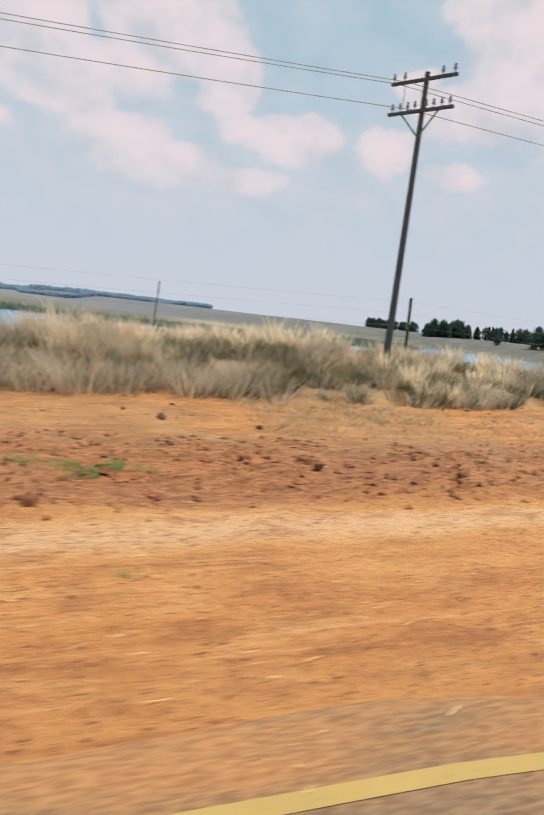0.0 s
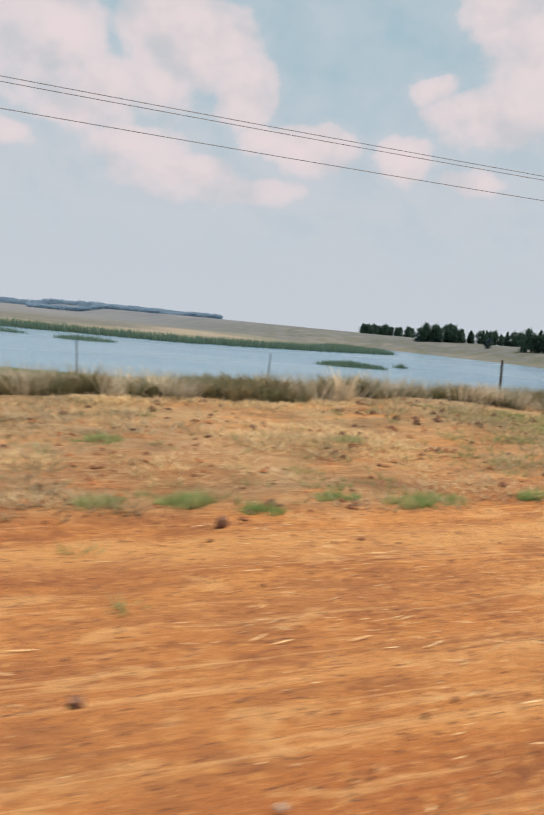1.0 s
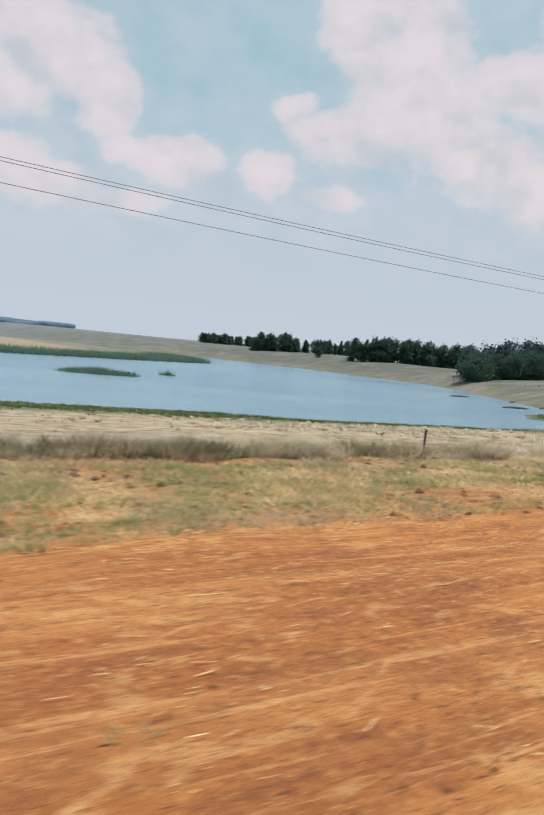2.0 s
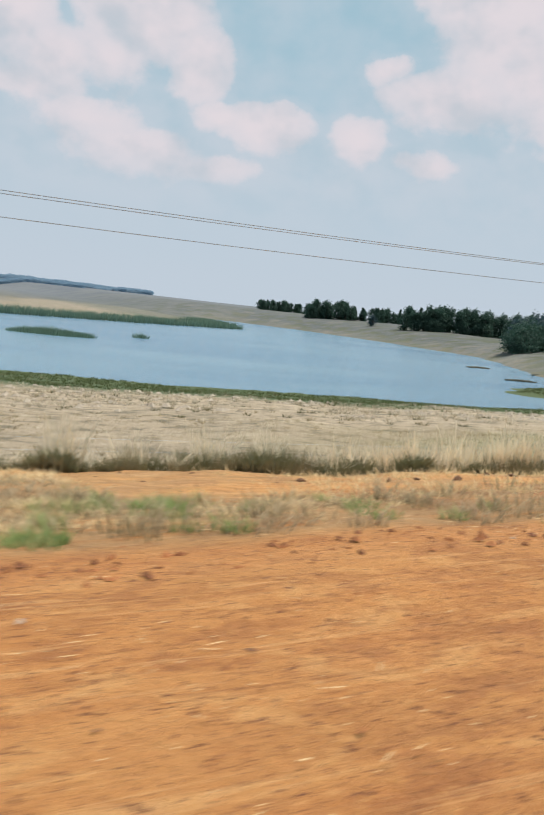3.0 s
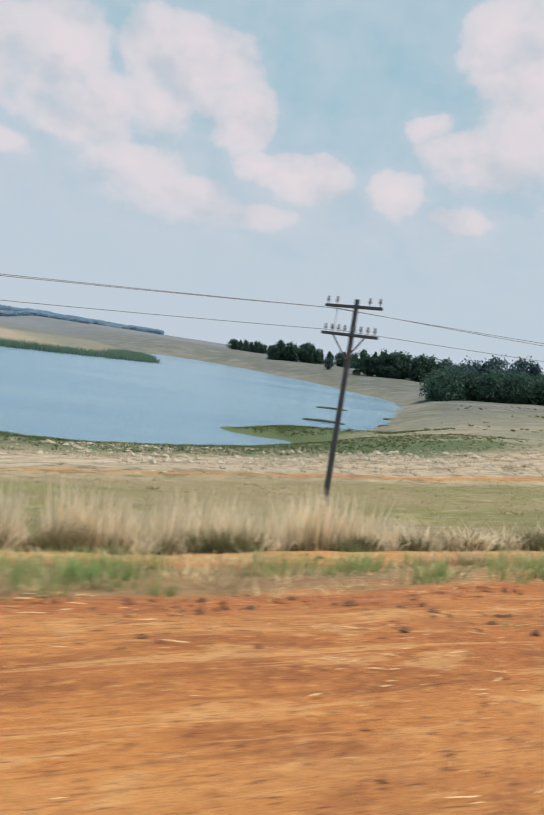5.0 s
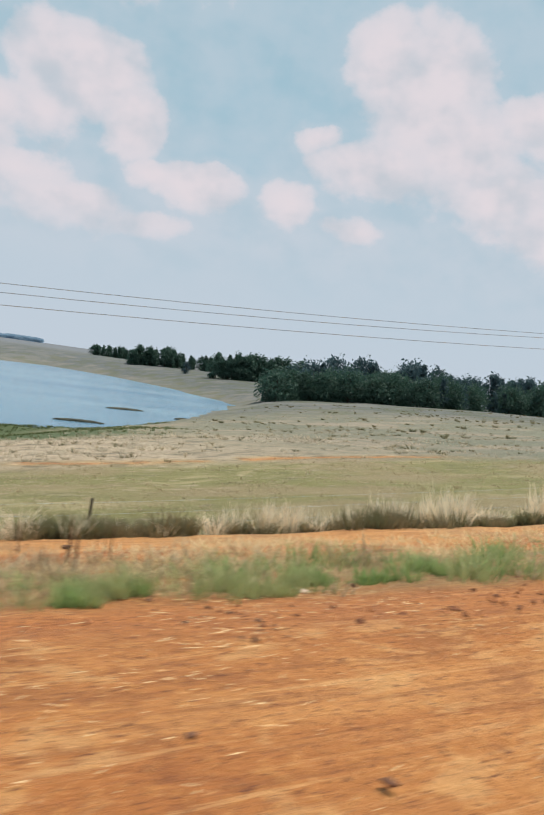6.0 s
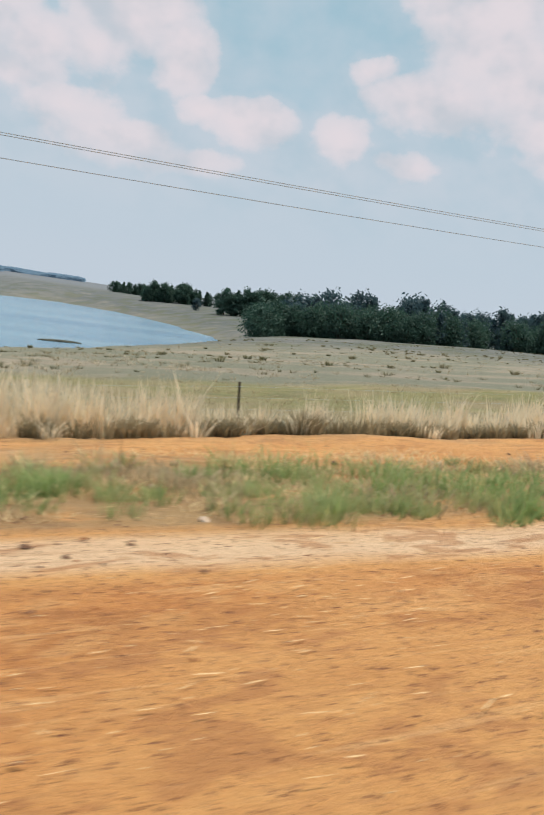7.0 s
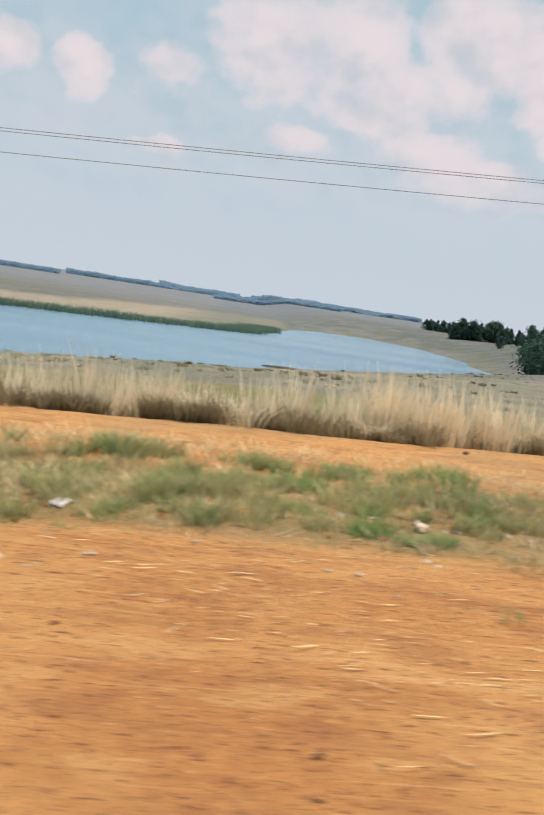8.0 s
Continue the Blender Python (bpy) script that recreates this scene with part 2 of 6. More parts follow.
def ground_material():
    m, t, b = material("red_earth_and_veld", 0.95)
    pos = geo_position(t)
    stretch = node(t, "ShaderNodeMapping")
    stretch.inputs["Scale"].default_value = (0.5, 1, 1)
    t.links.new(pos, stretch.inputs["Vector"])
    broad, mid = noise_node(t, stretch.outputs[0], 0.35, 5), noise_node(t, stretch.outputs[0], 2.3, 6, 0.6)
    fine, grit = noise_node(t, pos, 12.0, 6, 0.68), noise_node(t, pos, 60.0, 3, 0.6)
    spots, specks = noise_node(t, stretch.outputs[0], 6.0, 8, 0.74), noise_node(t, stretch.outputs[0], 27.0, 5, 0.72)
    earth = mix_colour(t, ramp(t, broad, 0.35, 0.65), (0.438, 0.134, 0.0306), (0.587, 0.223, 0.054))
    earth = mix_colour(t, ramp(t, mid, 0.48, 0.62), earth, (0.358, 0.112, 0.027))
    ruts = node(t, "ShaderNodeMapping")
    ruts.inputs["Scale"].default_value = (0.07, 1.7, 1)
    t.links.new(pos, ruts.inputs["Vector"])
    rut, scuff = noise_node(t, ruts.outputs[0], 1.0, 6, 0.62, 0.3), noise_node(t, ruts.outputs[0], 5.5, 5, 0.65, 0.4)
    earth = mix_colour(t, math_node(t, "MULTIPLY", ramp(t, rut, 0.52, 0.66), 0.6), earth, (0.677, 0.298, 0.0945))
    earth = mix_colour(t, math_node(t, "MULTIPLY", ramp(t, rut, 0.47, 0.34), 0.7), earth, (0.338, 0.0992, 0.0243))
    blotch = noise_node(t, stretch.outputs[0], 3.4, 4, 0.6, 0.5)
    earth = mix_colour(t, math_node(t, "MULTIPLY", ramp(t, blotch, 0.55, 0.64), 0.55), earth, (0.756, 0.406, 0.162))
    earth = mix_colour(t, math_node(t, "MULTIPLY", ramp(t, blotch, 0.44, 0.36), 0.45), earth, (0.269, 0.0803, 0.0234))
    earth = mix_colour(t, math_node(t, "MULTIPLY", ramp(t, scuff, 0.55, 0.66), 0.55), earth, (0.756, 0.397, 0.158))
    earth = mix_colour(t, math_node(t, "MULTIPLY", ramp(t, scuff, 0.44, 0.34), 0.5), earth, (0.249, 0.0756, 0.0216))
    earth = mix_colour(t, math_node(t, "MULTIPLY", ramp(t, fine, 0.53, 0.66), 0.6), earth, (0.697, 0.312, 0.09))
    earth = mix_colour(t, math_node(t, "MULTIPLY", ramp(t, specks, 0.58, 0.68), 0.75), earth, (0.796, 0.411, 0.158))
    earth = mix_colour(t, math_node(t, "MULTIPLY", ramp(t, spots, 0.42, 0.34), 0.5), earth, (0.199, 0.0624, 0.0198))
    pale = mix_colour(t, mid, (0.756, 0.402, 0.149), (0.597, 0.25, 0.0675))
    pale = mix_colour(t, math_node(t, "SUBTRACT", attribute(t, "pale"), 1.0, None, True), pale, mix_colour(t, mid, (0.856, 0.624, 0.414), (0.736, 0.491, 0.306)))
    pale = mix_colour(t, math_node(t, "MULTIPLY", ramp(t, spots, 0.40, 0.30), 0.6), pale, (0.358, 0.132, 0.0495))
    pale = mix_colour(t, ramp(t, specks, 0.42, 0.30), pale, (0.418, 0.17, 0.063))
    pale = mix_colour(t, math_node(t, "MULTIPLY", ramp(t, scuff, 0.46, 0.35), 0.3), pale, (0.40, 0.155, 0.052))
    pale = mix_colour(t, math_node(t, "MULTIPLY", ramp(t, blotch, 0.48, 0.38), 0.6), pale, (0.45, 0.185, 0.064))
    pale = mix_colour(t, math_node(t, "MULTIPLY", ramp(t, scuff, 0.55, 0.66), 0.25), pale, (0.84, 0.53, 0.26))
    turned = mix_colour(t, ramp(t, spots, 0.38, 0.60), (0.21, 0.077, 0.033), (0.50, 0.198, 0.076))
    turned = mix_colour(t, ramp(t, specks, 0.52, 0.66), turned, (0.56, 0.27, 0.12))
    turned = mix_colour(t, ramp(t, specks, 0.46, 0.36), turned, (0.11, 0.042, 0.021))
    earth = mix_colour(t, attribute(t, "turned"), earth, turned)
    crumbs = mix_colour(t, ramp(t, spots, 0.40, 0.60), (0.36, 0.100, 0.027), (0.56, 0.185, 0.048))
    crumbs = mix_colour(t, ramp(t, specks, 0.46, 0.36), crumbs, (0.15, 0.045, 0.018))
    earth = mix_colour(t, attribute(t, "red"), earth, crumbs)
    col = mix_colour(t, attribute(t, "pale"), earth, pale)
    col = mix_colour(t, math_node(t, "MULTIPLY", ramp(t, specks, 0.44, 0.34), 1.0), col, (0.17, 0.055, 0.022))
    flecks = noise_node(t, pos, 50.0, 4, 0.7)
    col = mix_colour(t, math_node(t, "MULTIPLY", ramp(t, flecks, 0.42, 0.31), 1.0), col, (0.13, 0.045, 0.02))
    dry = mix_colour(t, fine, (0.29, 0.19, 0.09), (0.56, 0.40, 0.22))
    dry = mix_colour(t, ramp(t, noise_node(t, pos, 0.12, 4), 0.42, 0.66), dry, (0.24, 0.19, 0.11))
    mottle = noise_node(t, pos, 0.9, 6, 0.7)
    dry = mix_colour(t, math_node(t, "MULTIPLY", ramp(t, mottle, 0.52, 0.40), 0.8), dry, (0.14, 0.095, 0.05))
    dry = mix_colour(t, ramp(t, mottle, 0.58, 0.72), dry, (0.62, 0.50, 0.34))
    stony = mix_colour(t, fine, (0.29, 0.222, 0.15), (0.52, 0.405, 0.285))
    stony = mix_colour(t, math_node(t, "MULTIPLY", ramp(t, mottle, 0.50, 0.38), 0.8), stony, (0.13, 0.11, 0.07))
    stony = mix_colour(t, ramp(t, mottle, 0.58, 0.72), stony, (0.58, 0.48, 0.36))
    places = t.nodes.new("ShaderNodeSeparateXYZ")
    t.links.new(pos, places.inputs[0])
    east = places.outputs[0]
    strips = node(t, "ShaderNodeMapping")
    strips.inputs["Scale"].default_value = (0.19, 0.42, 1)
    t.links.new(pos, strips.inputs["Vector"])
    swath, sward = noise_node(t, strips.outputs[0], 1.0, 7, 0.68, 0.5), noise_node(t, strips.outputs[0], 0.28, 4, 0.6, 0.6)
    stony = mix_colour(t, math_node(t, "MULTIPLY", ramp(t, sward, 0.34, 0.52), ramp(t, east, 190.0, 232.0)), stony, (0.205, 0.190, 0.125))
    stony = mix_colour(t, math_node(t, "MULTIPLY", ramp(t, swath, 0.53, 0.66), 0.65), stony, (0.56, 0.44, 0.315))
    stony = mix_colour(t, math_node(t, "MULTIPLY", ramp(t, swath, 0.46, 0.34), 0.75), stony, (0.15, 0.125, 0.08))
    stony = mix_colour(t, math_node(t, "MULTIPLY", ramp(t, east, 190.0, 232.0), 0.8), stony, mix_colour(t, ramp(t, sward, 0.40, 0.56), mix_colour(t, fine, (0.16, 0.137, 0.100), (0.31, 0.255, 0.190)), mix_colour(t, fine, (0.11, 0.115, 0.080), (0.20, 0.190, 0.135))))
    dry = mix_colour(t, math_node(t, "SUBTRACT", attribute(t, "dry"), 1.0, None, True), dry, stony)
    col = mix_colour(t, math_node(t, "MULTIPLY_ADD", attribute(t, "dry"), ramp(t, mid, 0.25, 0.5), math_node(t, "MAXIMUM", math_node(t, "SUBTRACT", attribute(t, "dry"), 1.0), 0.0), True), col, dry)
    green = mix_colour(t, fine, (0.13, 0.125, 0.040), (0.27, 0.235, 0.085))
    green = mix_colour(t, math_node(t, "MULTIPLY", ramp(t, swath, 0.52, 0.64), 0.6), green, (0.40, 0.32, 0.17))
    green = mix_colour(t, math_node(t, "MULTIPLY", ramp(t, swath, 0.46, 0.36), 0.5), green, (0.10, 0.095, 0.035))
    green = mix_colour(t, ramp(t, noise_node(t, stretch.outputs[0], 0.18, 4), 0.45, 0.6), green, (0.26, 0.20, 0.10))
    col = mix_colour(t, math_node(t, "MULTIPLY", attribute(t, "green"), ramp(t, mid, 0.2, 0.5)), col, green)
    col = mix_colour(t, attribute(t, "bank"), col, mix_colour(t, mid, (0.040, 0.066, 0.024), (0.105, 0.130, 0.048)))
    # Distant ground: the greying of haze is mixed into these colours
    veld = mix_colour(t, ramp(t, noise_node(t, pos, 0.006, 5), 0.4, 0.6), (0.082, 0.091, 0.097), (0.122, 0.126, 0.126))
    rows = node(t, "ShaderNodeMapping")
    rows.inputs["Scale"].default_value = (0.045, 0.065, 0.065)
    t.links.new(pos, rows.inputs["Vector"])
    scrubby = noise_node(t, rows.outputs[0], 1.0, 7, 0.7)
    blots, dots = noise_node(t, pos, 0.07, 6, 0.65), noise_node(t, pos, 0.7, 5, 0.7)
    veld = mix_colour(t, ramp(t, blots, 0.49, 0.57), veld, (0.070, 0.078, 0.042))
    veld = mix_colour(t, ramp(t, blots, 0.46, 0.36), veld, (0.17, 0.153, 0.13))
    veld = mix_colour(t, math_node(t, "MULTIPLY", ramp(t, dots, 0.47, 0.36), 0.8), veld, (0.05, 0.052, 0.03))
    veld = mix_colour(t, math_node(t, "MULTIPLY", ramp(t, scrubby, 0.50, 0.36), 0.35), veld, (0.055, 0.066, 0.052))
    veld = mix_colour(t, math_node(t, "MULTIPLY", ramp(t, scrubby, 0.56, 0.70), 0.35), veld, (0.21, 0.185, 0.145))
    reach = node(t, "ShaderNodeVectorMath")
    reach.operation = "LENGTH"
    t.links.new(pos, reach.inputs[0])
    # Blue haze of distance painted into the farthest ground's colour
    far_haze = mix_colour(t, ramp(t, noise_node(t, rows.outputs[0], 0.5, 4), 0.4, 0.6), (0.105, 0.120, 0.148), (0.145, 0.152, 0.165))
    veld = mix_colour(t, ramp(t, reach.outputs["Value"], 450.0, 1300.0), veld, far_haze)
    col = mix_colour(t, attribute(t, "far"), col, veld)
    t.links.new(col, b.inputs["Base Color"])
    height = math_node(t, "ADD", fine, math_node(t, "MULTIPLY", grit, 0.4))
    bump_to(t, b, height, 0.9, 0.09)
    return m


def plain(name, low, high, scale=8.0, rough=0.8, metal=0.0, bump=0.2):
    m, t, b = material(name, rough)
    co = t.nodes.new("ShaderNodeTexCoord").outputs["Object"]
    n1, n2 = noise_node(t, co, scale, 5), noise_node(t, co, scale * 6, 4)
    col = mix_colour(t, n1, low, high)
    col = mix_colour(t, ramp(t, n2, 0.55, 0.85), col, tuple(0.7 * v for v in low))
    t.links.new(col, b.inputs["Base Color"])
    b.inputs["Metallic"].default_value = metal
    if bump:
        bump_to(t, b, n2, bump, 0.01)
    return m


def let_through(t, b, colour, share):
    """Thin blades let some light through."""
    through_light, mixed = t.nodes.new("ShaderNodeBsdfTranslucent"), t.nodes.new("ShaderNodeMixShader")
    t.links.new(colour, through_light.inputs["Color"])
    mixed.inputs[0].default_value = share
    t.links.new(b.outputs[0], mixed.inputs[1])
    t.links.new(through_light.outputs[0], mixed.inputs[2])
    t.links.new(mixed.outputs[0], t.nodes["Material Output"].inputs["Surface"])


def blades(name, root, tip, other, share=0.4, shade=0.22):
    """Grass: from root to tip colour, the dark roots partly painted base shade; each tuft its own tone."""
    m, t, b = material(name, 0.75)
    k = attribute(t, "along")
    rnd = t.nodes.new("ShaderNodeNewGeometry").outputs["Random Per Island"]
    pos = geo_position(t)
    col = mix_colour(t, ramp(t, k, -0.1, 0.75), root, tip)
    col = mix_colour(t, math_node(t, "MULTIPLY", ramp(t, noise_node(t, pos, 1.3, 3), 0.42, 0.6), 0.8), col, other)
    col = mix_colour(t, math_node(t, "MULTIPLY", rnd, shade), col, tuple(0.7 * v for v in root))
    t.links.new(col, b.inputs["Base Color"])
    let_through(t, b, col, share)
    return m


def leaf_material(name, low, high):
    m, t, b = material(name, 0.7)
    rnd = t.nodes.new("ShaderNodeNewGeometry").outputs["Random Per Island"]
    own = t.nodes.new("ShaderNodeObjectInfo").outputs["Random"]
    col = mix_colour(t, rnd, low, high)
    col = mix_colour(t, math_node(t, "MULTIPLY", own, 0.4), col, tuple(0.6 * v for v in low))
    t.links.new(col, b.inputs["Base Color"])
    let_through(t, b, col, 0.45)
    return m


def water_material():
    m, t, b = material("lake_water", 0.22)
    pos = geo_position(t)
    sm = node(t, "ShaderNodeMapping")
    sm.inputs["Scale"].default_value = (0.5, 1.0, 1.0)
    t.links.new(pos, sm.inputs["Vector"])
    gusts = node(t, "ShaderNodeMapping")
    gusts.inputs["Scale"].default_value = (0.006, 0.022, 1.0)
    t.links.new(pos, gusts.inputs["Vector"])
    rip, broad = noise_node(t, sm.outputs[0], 1.6, 5, 0.6), noise_node(t, gusts.outputs[0], 1.0, 5, 0.55, 0.4)
    # Wind patches: their change in sky reflection is painted as two blues
    col = mix_colour(t, ramp(t, broad, 0.34, 0.66), (0.085, 0.180, 0.275), (0.150, 0.250, 0.325))
    t.links.new(col, b.inputs["Base Color"])
    b.inputs["IOR"].default_value = 1.33
    bump_to(t, b, rip, 0.8, 0.5)
    return m


def clod_material():
    m, t, b = material("red_earth_clod", 0.95)
    rnd = t.nodes.new("ShaderNodeNewGeometry").outputs["Random Per Island"]
    n = noise_node(t, geo_position(t), 40.0, 4, 0.65)
    col = mix_colour(t, ramp(t, rnd, 0.1, 0.9), (0.17, 0.060, 0.026), (0.42, 0.155, 0.055))
    col = mix_colour(t, ramp(t, n, 0.5, 0.75), col, (0.42, 0.18, 0.075))
    t.links.new(col, b.inputs["Base Color"])
    bump_to(t, b, n, 0.8, 0.02)
    return m


GROUND = ground_material()
def asphalt_material():
    """Worn asphalt with red sand drifted over its edge."""
    m, t, b = material("dusty_worn_asphalt", 0.92)
    pos = geo_position(t)
    stretch = node(t, "ShaderNodeMapping")
    stretch.inputs["Scale"].default_value = (0.35, 1, 1)
    t.links.new(pos, stretch.inputs["Vector"])
    drift, grit = noise_node(t, stretch.outputs[0], 2.2, 6, 0.65), noise_node(t, stretch.outputs[0], 34.0, 4, 0.7)
    stone = mix_colour(t, ramp(t, grit, 0.35, 0.65), (0.10, 0.072, 0.045), (0.21, 0.145, 0.085))
    sand = mix_colour(t, ramp(t, grit, 0.35, 0.65), (0.27, 0.118, 0.040), (0.42, 0.195, 0.070))
    share = math_node(t, "ADD", math_node(t, "MULTIPLY_ADD", attribute(t, "sand"), 0.75, 0.22), math_node(t, "MULTIPLY", math_node(t, "SUBTRACT", drift, 0.42), 1.6))
    t.links.new(mix_colour(t, ramp(t, share, 0.0, 0.9), stone, sand), b.inputs["Base Color"])
    bump_to(t, b, grit, 0.6, 0.01)
    return m


ASPHALT = asphalt_material()
YELLOW = plain("yellow_road_paint", (0.32, 0.215, 0.055), (0.42, 0.285, 0.085), 4.0, 0.7)
WATER = water_material()
POLE_WOOD = plain("weathered_dark_pole_wood", (0.042, 0.048, 0.056), (0.100, 0.106, 0.116), 5.0, 0.85)
STEEL = plain("dull_galvanised_steel", (0.10, 0.11, 0.12), (0.2, 0.21, 0.22), 10.0, 0.5, 0.7, 0.0)
PORCELAIN = plain("grey_porcelain", (0.10, 0.09, 0.09), (0.25, 0.24, 0.23), 20.0, 0.3, 0.0, 0.0)
WIRE = plain("old_copper_wire", (0.50, 0.62, 0.78), (0.58, 0.70, 0.84), 30.0, 0.6, 0.0, 0.0)
POST_STEEL = plain("rusty_fence_post", (0.045, 0.035, 0.03), (0.10, 0.07, 0.05), 20.0, 0.8, 0.2, 0.1)
BARK = plain("dark_bark", (0.03, 0.025, 0.02), (0.07, 0.055, 0.04), 6.0, 0.9)
# Gum leaves: haze across the lake is painted in as extra blue
HAZED_LEAVES = leaf_material("haze_blued_gum_leaves", (0.048, 0.092, 0.110), (0.078, 0.132, 0.146))
BUSH_LEAVES = leaf_material("dense_green_leaves", (0.036, 0.088, 0.066), (0.068, 0.128, 0.092))
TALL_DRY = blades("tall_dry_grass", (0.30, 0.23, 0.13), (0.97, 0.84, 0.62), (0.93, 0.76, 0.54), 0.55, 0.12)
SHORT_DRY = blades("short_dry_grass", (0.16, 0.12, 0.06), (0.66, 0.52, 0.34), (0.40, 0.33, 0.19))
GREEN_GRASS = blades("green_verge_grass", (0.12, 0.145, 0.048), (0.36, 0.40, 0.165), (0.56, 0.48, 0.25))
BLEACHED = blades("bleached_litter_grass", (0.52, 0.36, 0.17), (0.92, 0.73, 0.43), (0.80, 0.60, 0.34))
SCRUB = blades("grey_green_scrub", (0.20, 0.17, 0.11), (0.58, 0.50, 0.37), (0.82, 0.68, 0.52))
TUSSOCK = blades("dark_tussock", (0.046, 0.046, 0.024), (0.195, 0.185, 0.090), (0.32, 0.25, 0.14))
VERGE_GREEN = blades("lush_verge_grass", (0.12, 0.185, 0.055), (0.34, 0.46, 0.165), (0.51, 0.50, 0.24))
BROWN_TUSSOCK = blades("brown_tussock", (0.085, 0.068, 0.038), (0.30, 0.24, 0.14), (0.44, 0.34, 0.20))
WEED = blades("brown_weed_stalks", (0.10, 0.045, 0.025), (0.19, 0.09, 0.045), (0.13, 0.065, 0.035))
STRAW = plain("bleached_straw", (0.60, 0.37, 0.17), (0.78, 0.55, 0.30), 3.0, 0.8, 0.0, 0.0)
DARK_EARTH = plain("dark_dug_earth", (0.085, 0.042, 0.025), (0.22, 0.105, 0.055), 9.0, 0.95, 0.0, 0.8)
ROCK = plain("weathered_field_rock", (0.30, 0.24, 0.185), (0.50, 0.415, 0.325), 3.0, 0.9)
DARK_STRAW = plain("dead_brown_stalks", (0.16, 0.10, 0.06), (0.34, 0.24, 0.14), 9.0, 0.85, 0.0, 0.0)
CLOD = clod_material()
DUG_EARTH = plain("dug_red_earth", (0.20, 0.080, 0.030), (0.50, 0.215, 0.080), 11.0, 0.95, 0.0, 1.0)
LOOSE_EARTH = plain("loose_pale_earth", (0.36, 0.16, 0.062), (0.58, 0.30, 0.13), 7.0, 0.95, 0.0, 0.6)
DARK_STONE = plain("dark_brown_stone", (0.11, 0.050, 0.030), (0.24, 0.11, 0.06), 6.0, 0.9)
PALE_STONE = plain("pale_stone", (0.46, 0.33, 0.235), (0.66, 0.50, 0.38), 6.0, 0.95)
WHITE_PLASTIC = plain("white_plastic", (0.60, 0.54, 0.54), (0.70, 0.64, 0.64), 5.0, 0.45, 0.0, 0.05)
PALE_CONCRETE = plain("pale_concrete", (0.58, 0.52, 0.47), (0.74, 0.68, 0.62), 9.0, 0.85, 0.0, 0.3)
RUBBER = plain("weathered_black_rubber", (0.025, 0.025, 0.024), (0.055, 0.055, 0.05), 9.0, 0.7, 0.0, 0.2)
SIGN_RED = plain("red_reflective_sheet", (0.50, 0.025, 0.02), (0.58, 0.04, 0.03), 6.0, 0.4, 0.0, 0.0)
SIGN_WHITE = plain("white_reflective_sheet", (0.72, 0.74, 0.76), (0.80, 0.80, 0.80), 6.0, 0.4, 0.0, 0.0)
POST_GREY = plain("weathered_wooden_post", (0.42, 0.38, 0.32), (0.62, 0.57, 0.48), 9.0, 0.8)
MUD = plain("dark_wet_mud", (0.03, 0.032, 0.025), (0.07, 0.07, 0.05), 2.0, 0.92)
# Skyline trees: blue haze is put into the leaf colour
FAR_HAZED_LEAVES = leaf_material("haze_blue_woods", (0.18, 0.30, 0.42), (0.21, 0.335, 0.455))
REED = blades("green_reeds", (0.06, 0.105, 0.075), (0.155, 0.25, 0.175), (0.21, 0.29, 0.21))
OLIVE = blades("olive_verge_blades", (0.20, 0.19, 0.08), (0.52, 0.50, 0.25), (0.74, 0.60, 0.36))
SEDGE = blades("olive_sedge", (0.055, 0.08, 0.028), (0.125, 0.16, 0.058), (0.17, 0.18, 0.08))


# ---- mesh helpers ----
def raw_mesh(name, verts, faces, mat, smooth_faces=False, along=None):
    """A mesh from arrays of vertices and of faces that all have as many corners."""
    verts, faces = np.asarray(verts, np.float32), np.asarray(faces, np.int32)
    me = bpy.data.meshes.new(name)
    n, k = faces.shape
    me.vertices.add(len(verts))
    me.vertices.foreach_set("co", verts.ravel())
    me.loops.add(n * k)
    me.loops.foreach_set("vertex_index", faces.ravel())
    me.polygons.add(n)
    me.polygons.foreach_set("loop_start", np.arange(0, n * k, k, dtype=np.int32))
    me.polygons.foreach_set("use_smooth", np.full(n, smooth_faces))
    me.update(calc_edges=True)
    me.materials.append(mat)
    if along is not None:
        me.attributes.new("along", "FLOAT", "POINT").data.foreach_set("value", np.asarray(along, np.float32))
    return me


def part(name, bm, mat, parent, label=""):
    me = bpy.data.meshes.new(name)
    bm.to_mesh(me)
    bm.free()
    me.materials.append(mat)
    ob = new(name, me)
    ob.parent = parent
    return tagged(ob, label)


def tube(bm, a, b, r0, r1, sides=10):
    a, b = Vector(a), Vector(b)
    turn = (b - a).to_track_quat("Z", "Y").to_matrix()
    rings = []
    for p, r in ((a, r0), (b, r1)):
        rings.append([bm.verts.new(p + turn @ Vector((r * math.cos(2 * math.pi * k / sides), r * math.sin(2 * math.pi * k / sides), 0))) for k in range(sides)])
    for k in range(sides):
        bm.faces.new((rings[0][k], rings[0][(k + 1) % sides], rings[1][(k + 1) % sides], rings[1][k]))
    bm.faces.new(list(reversed(rings[0])))
    bm.faces.new(rings[1])
    return bm


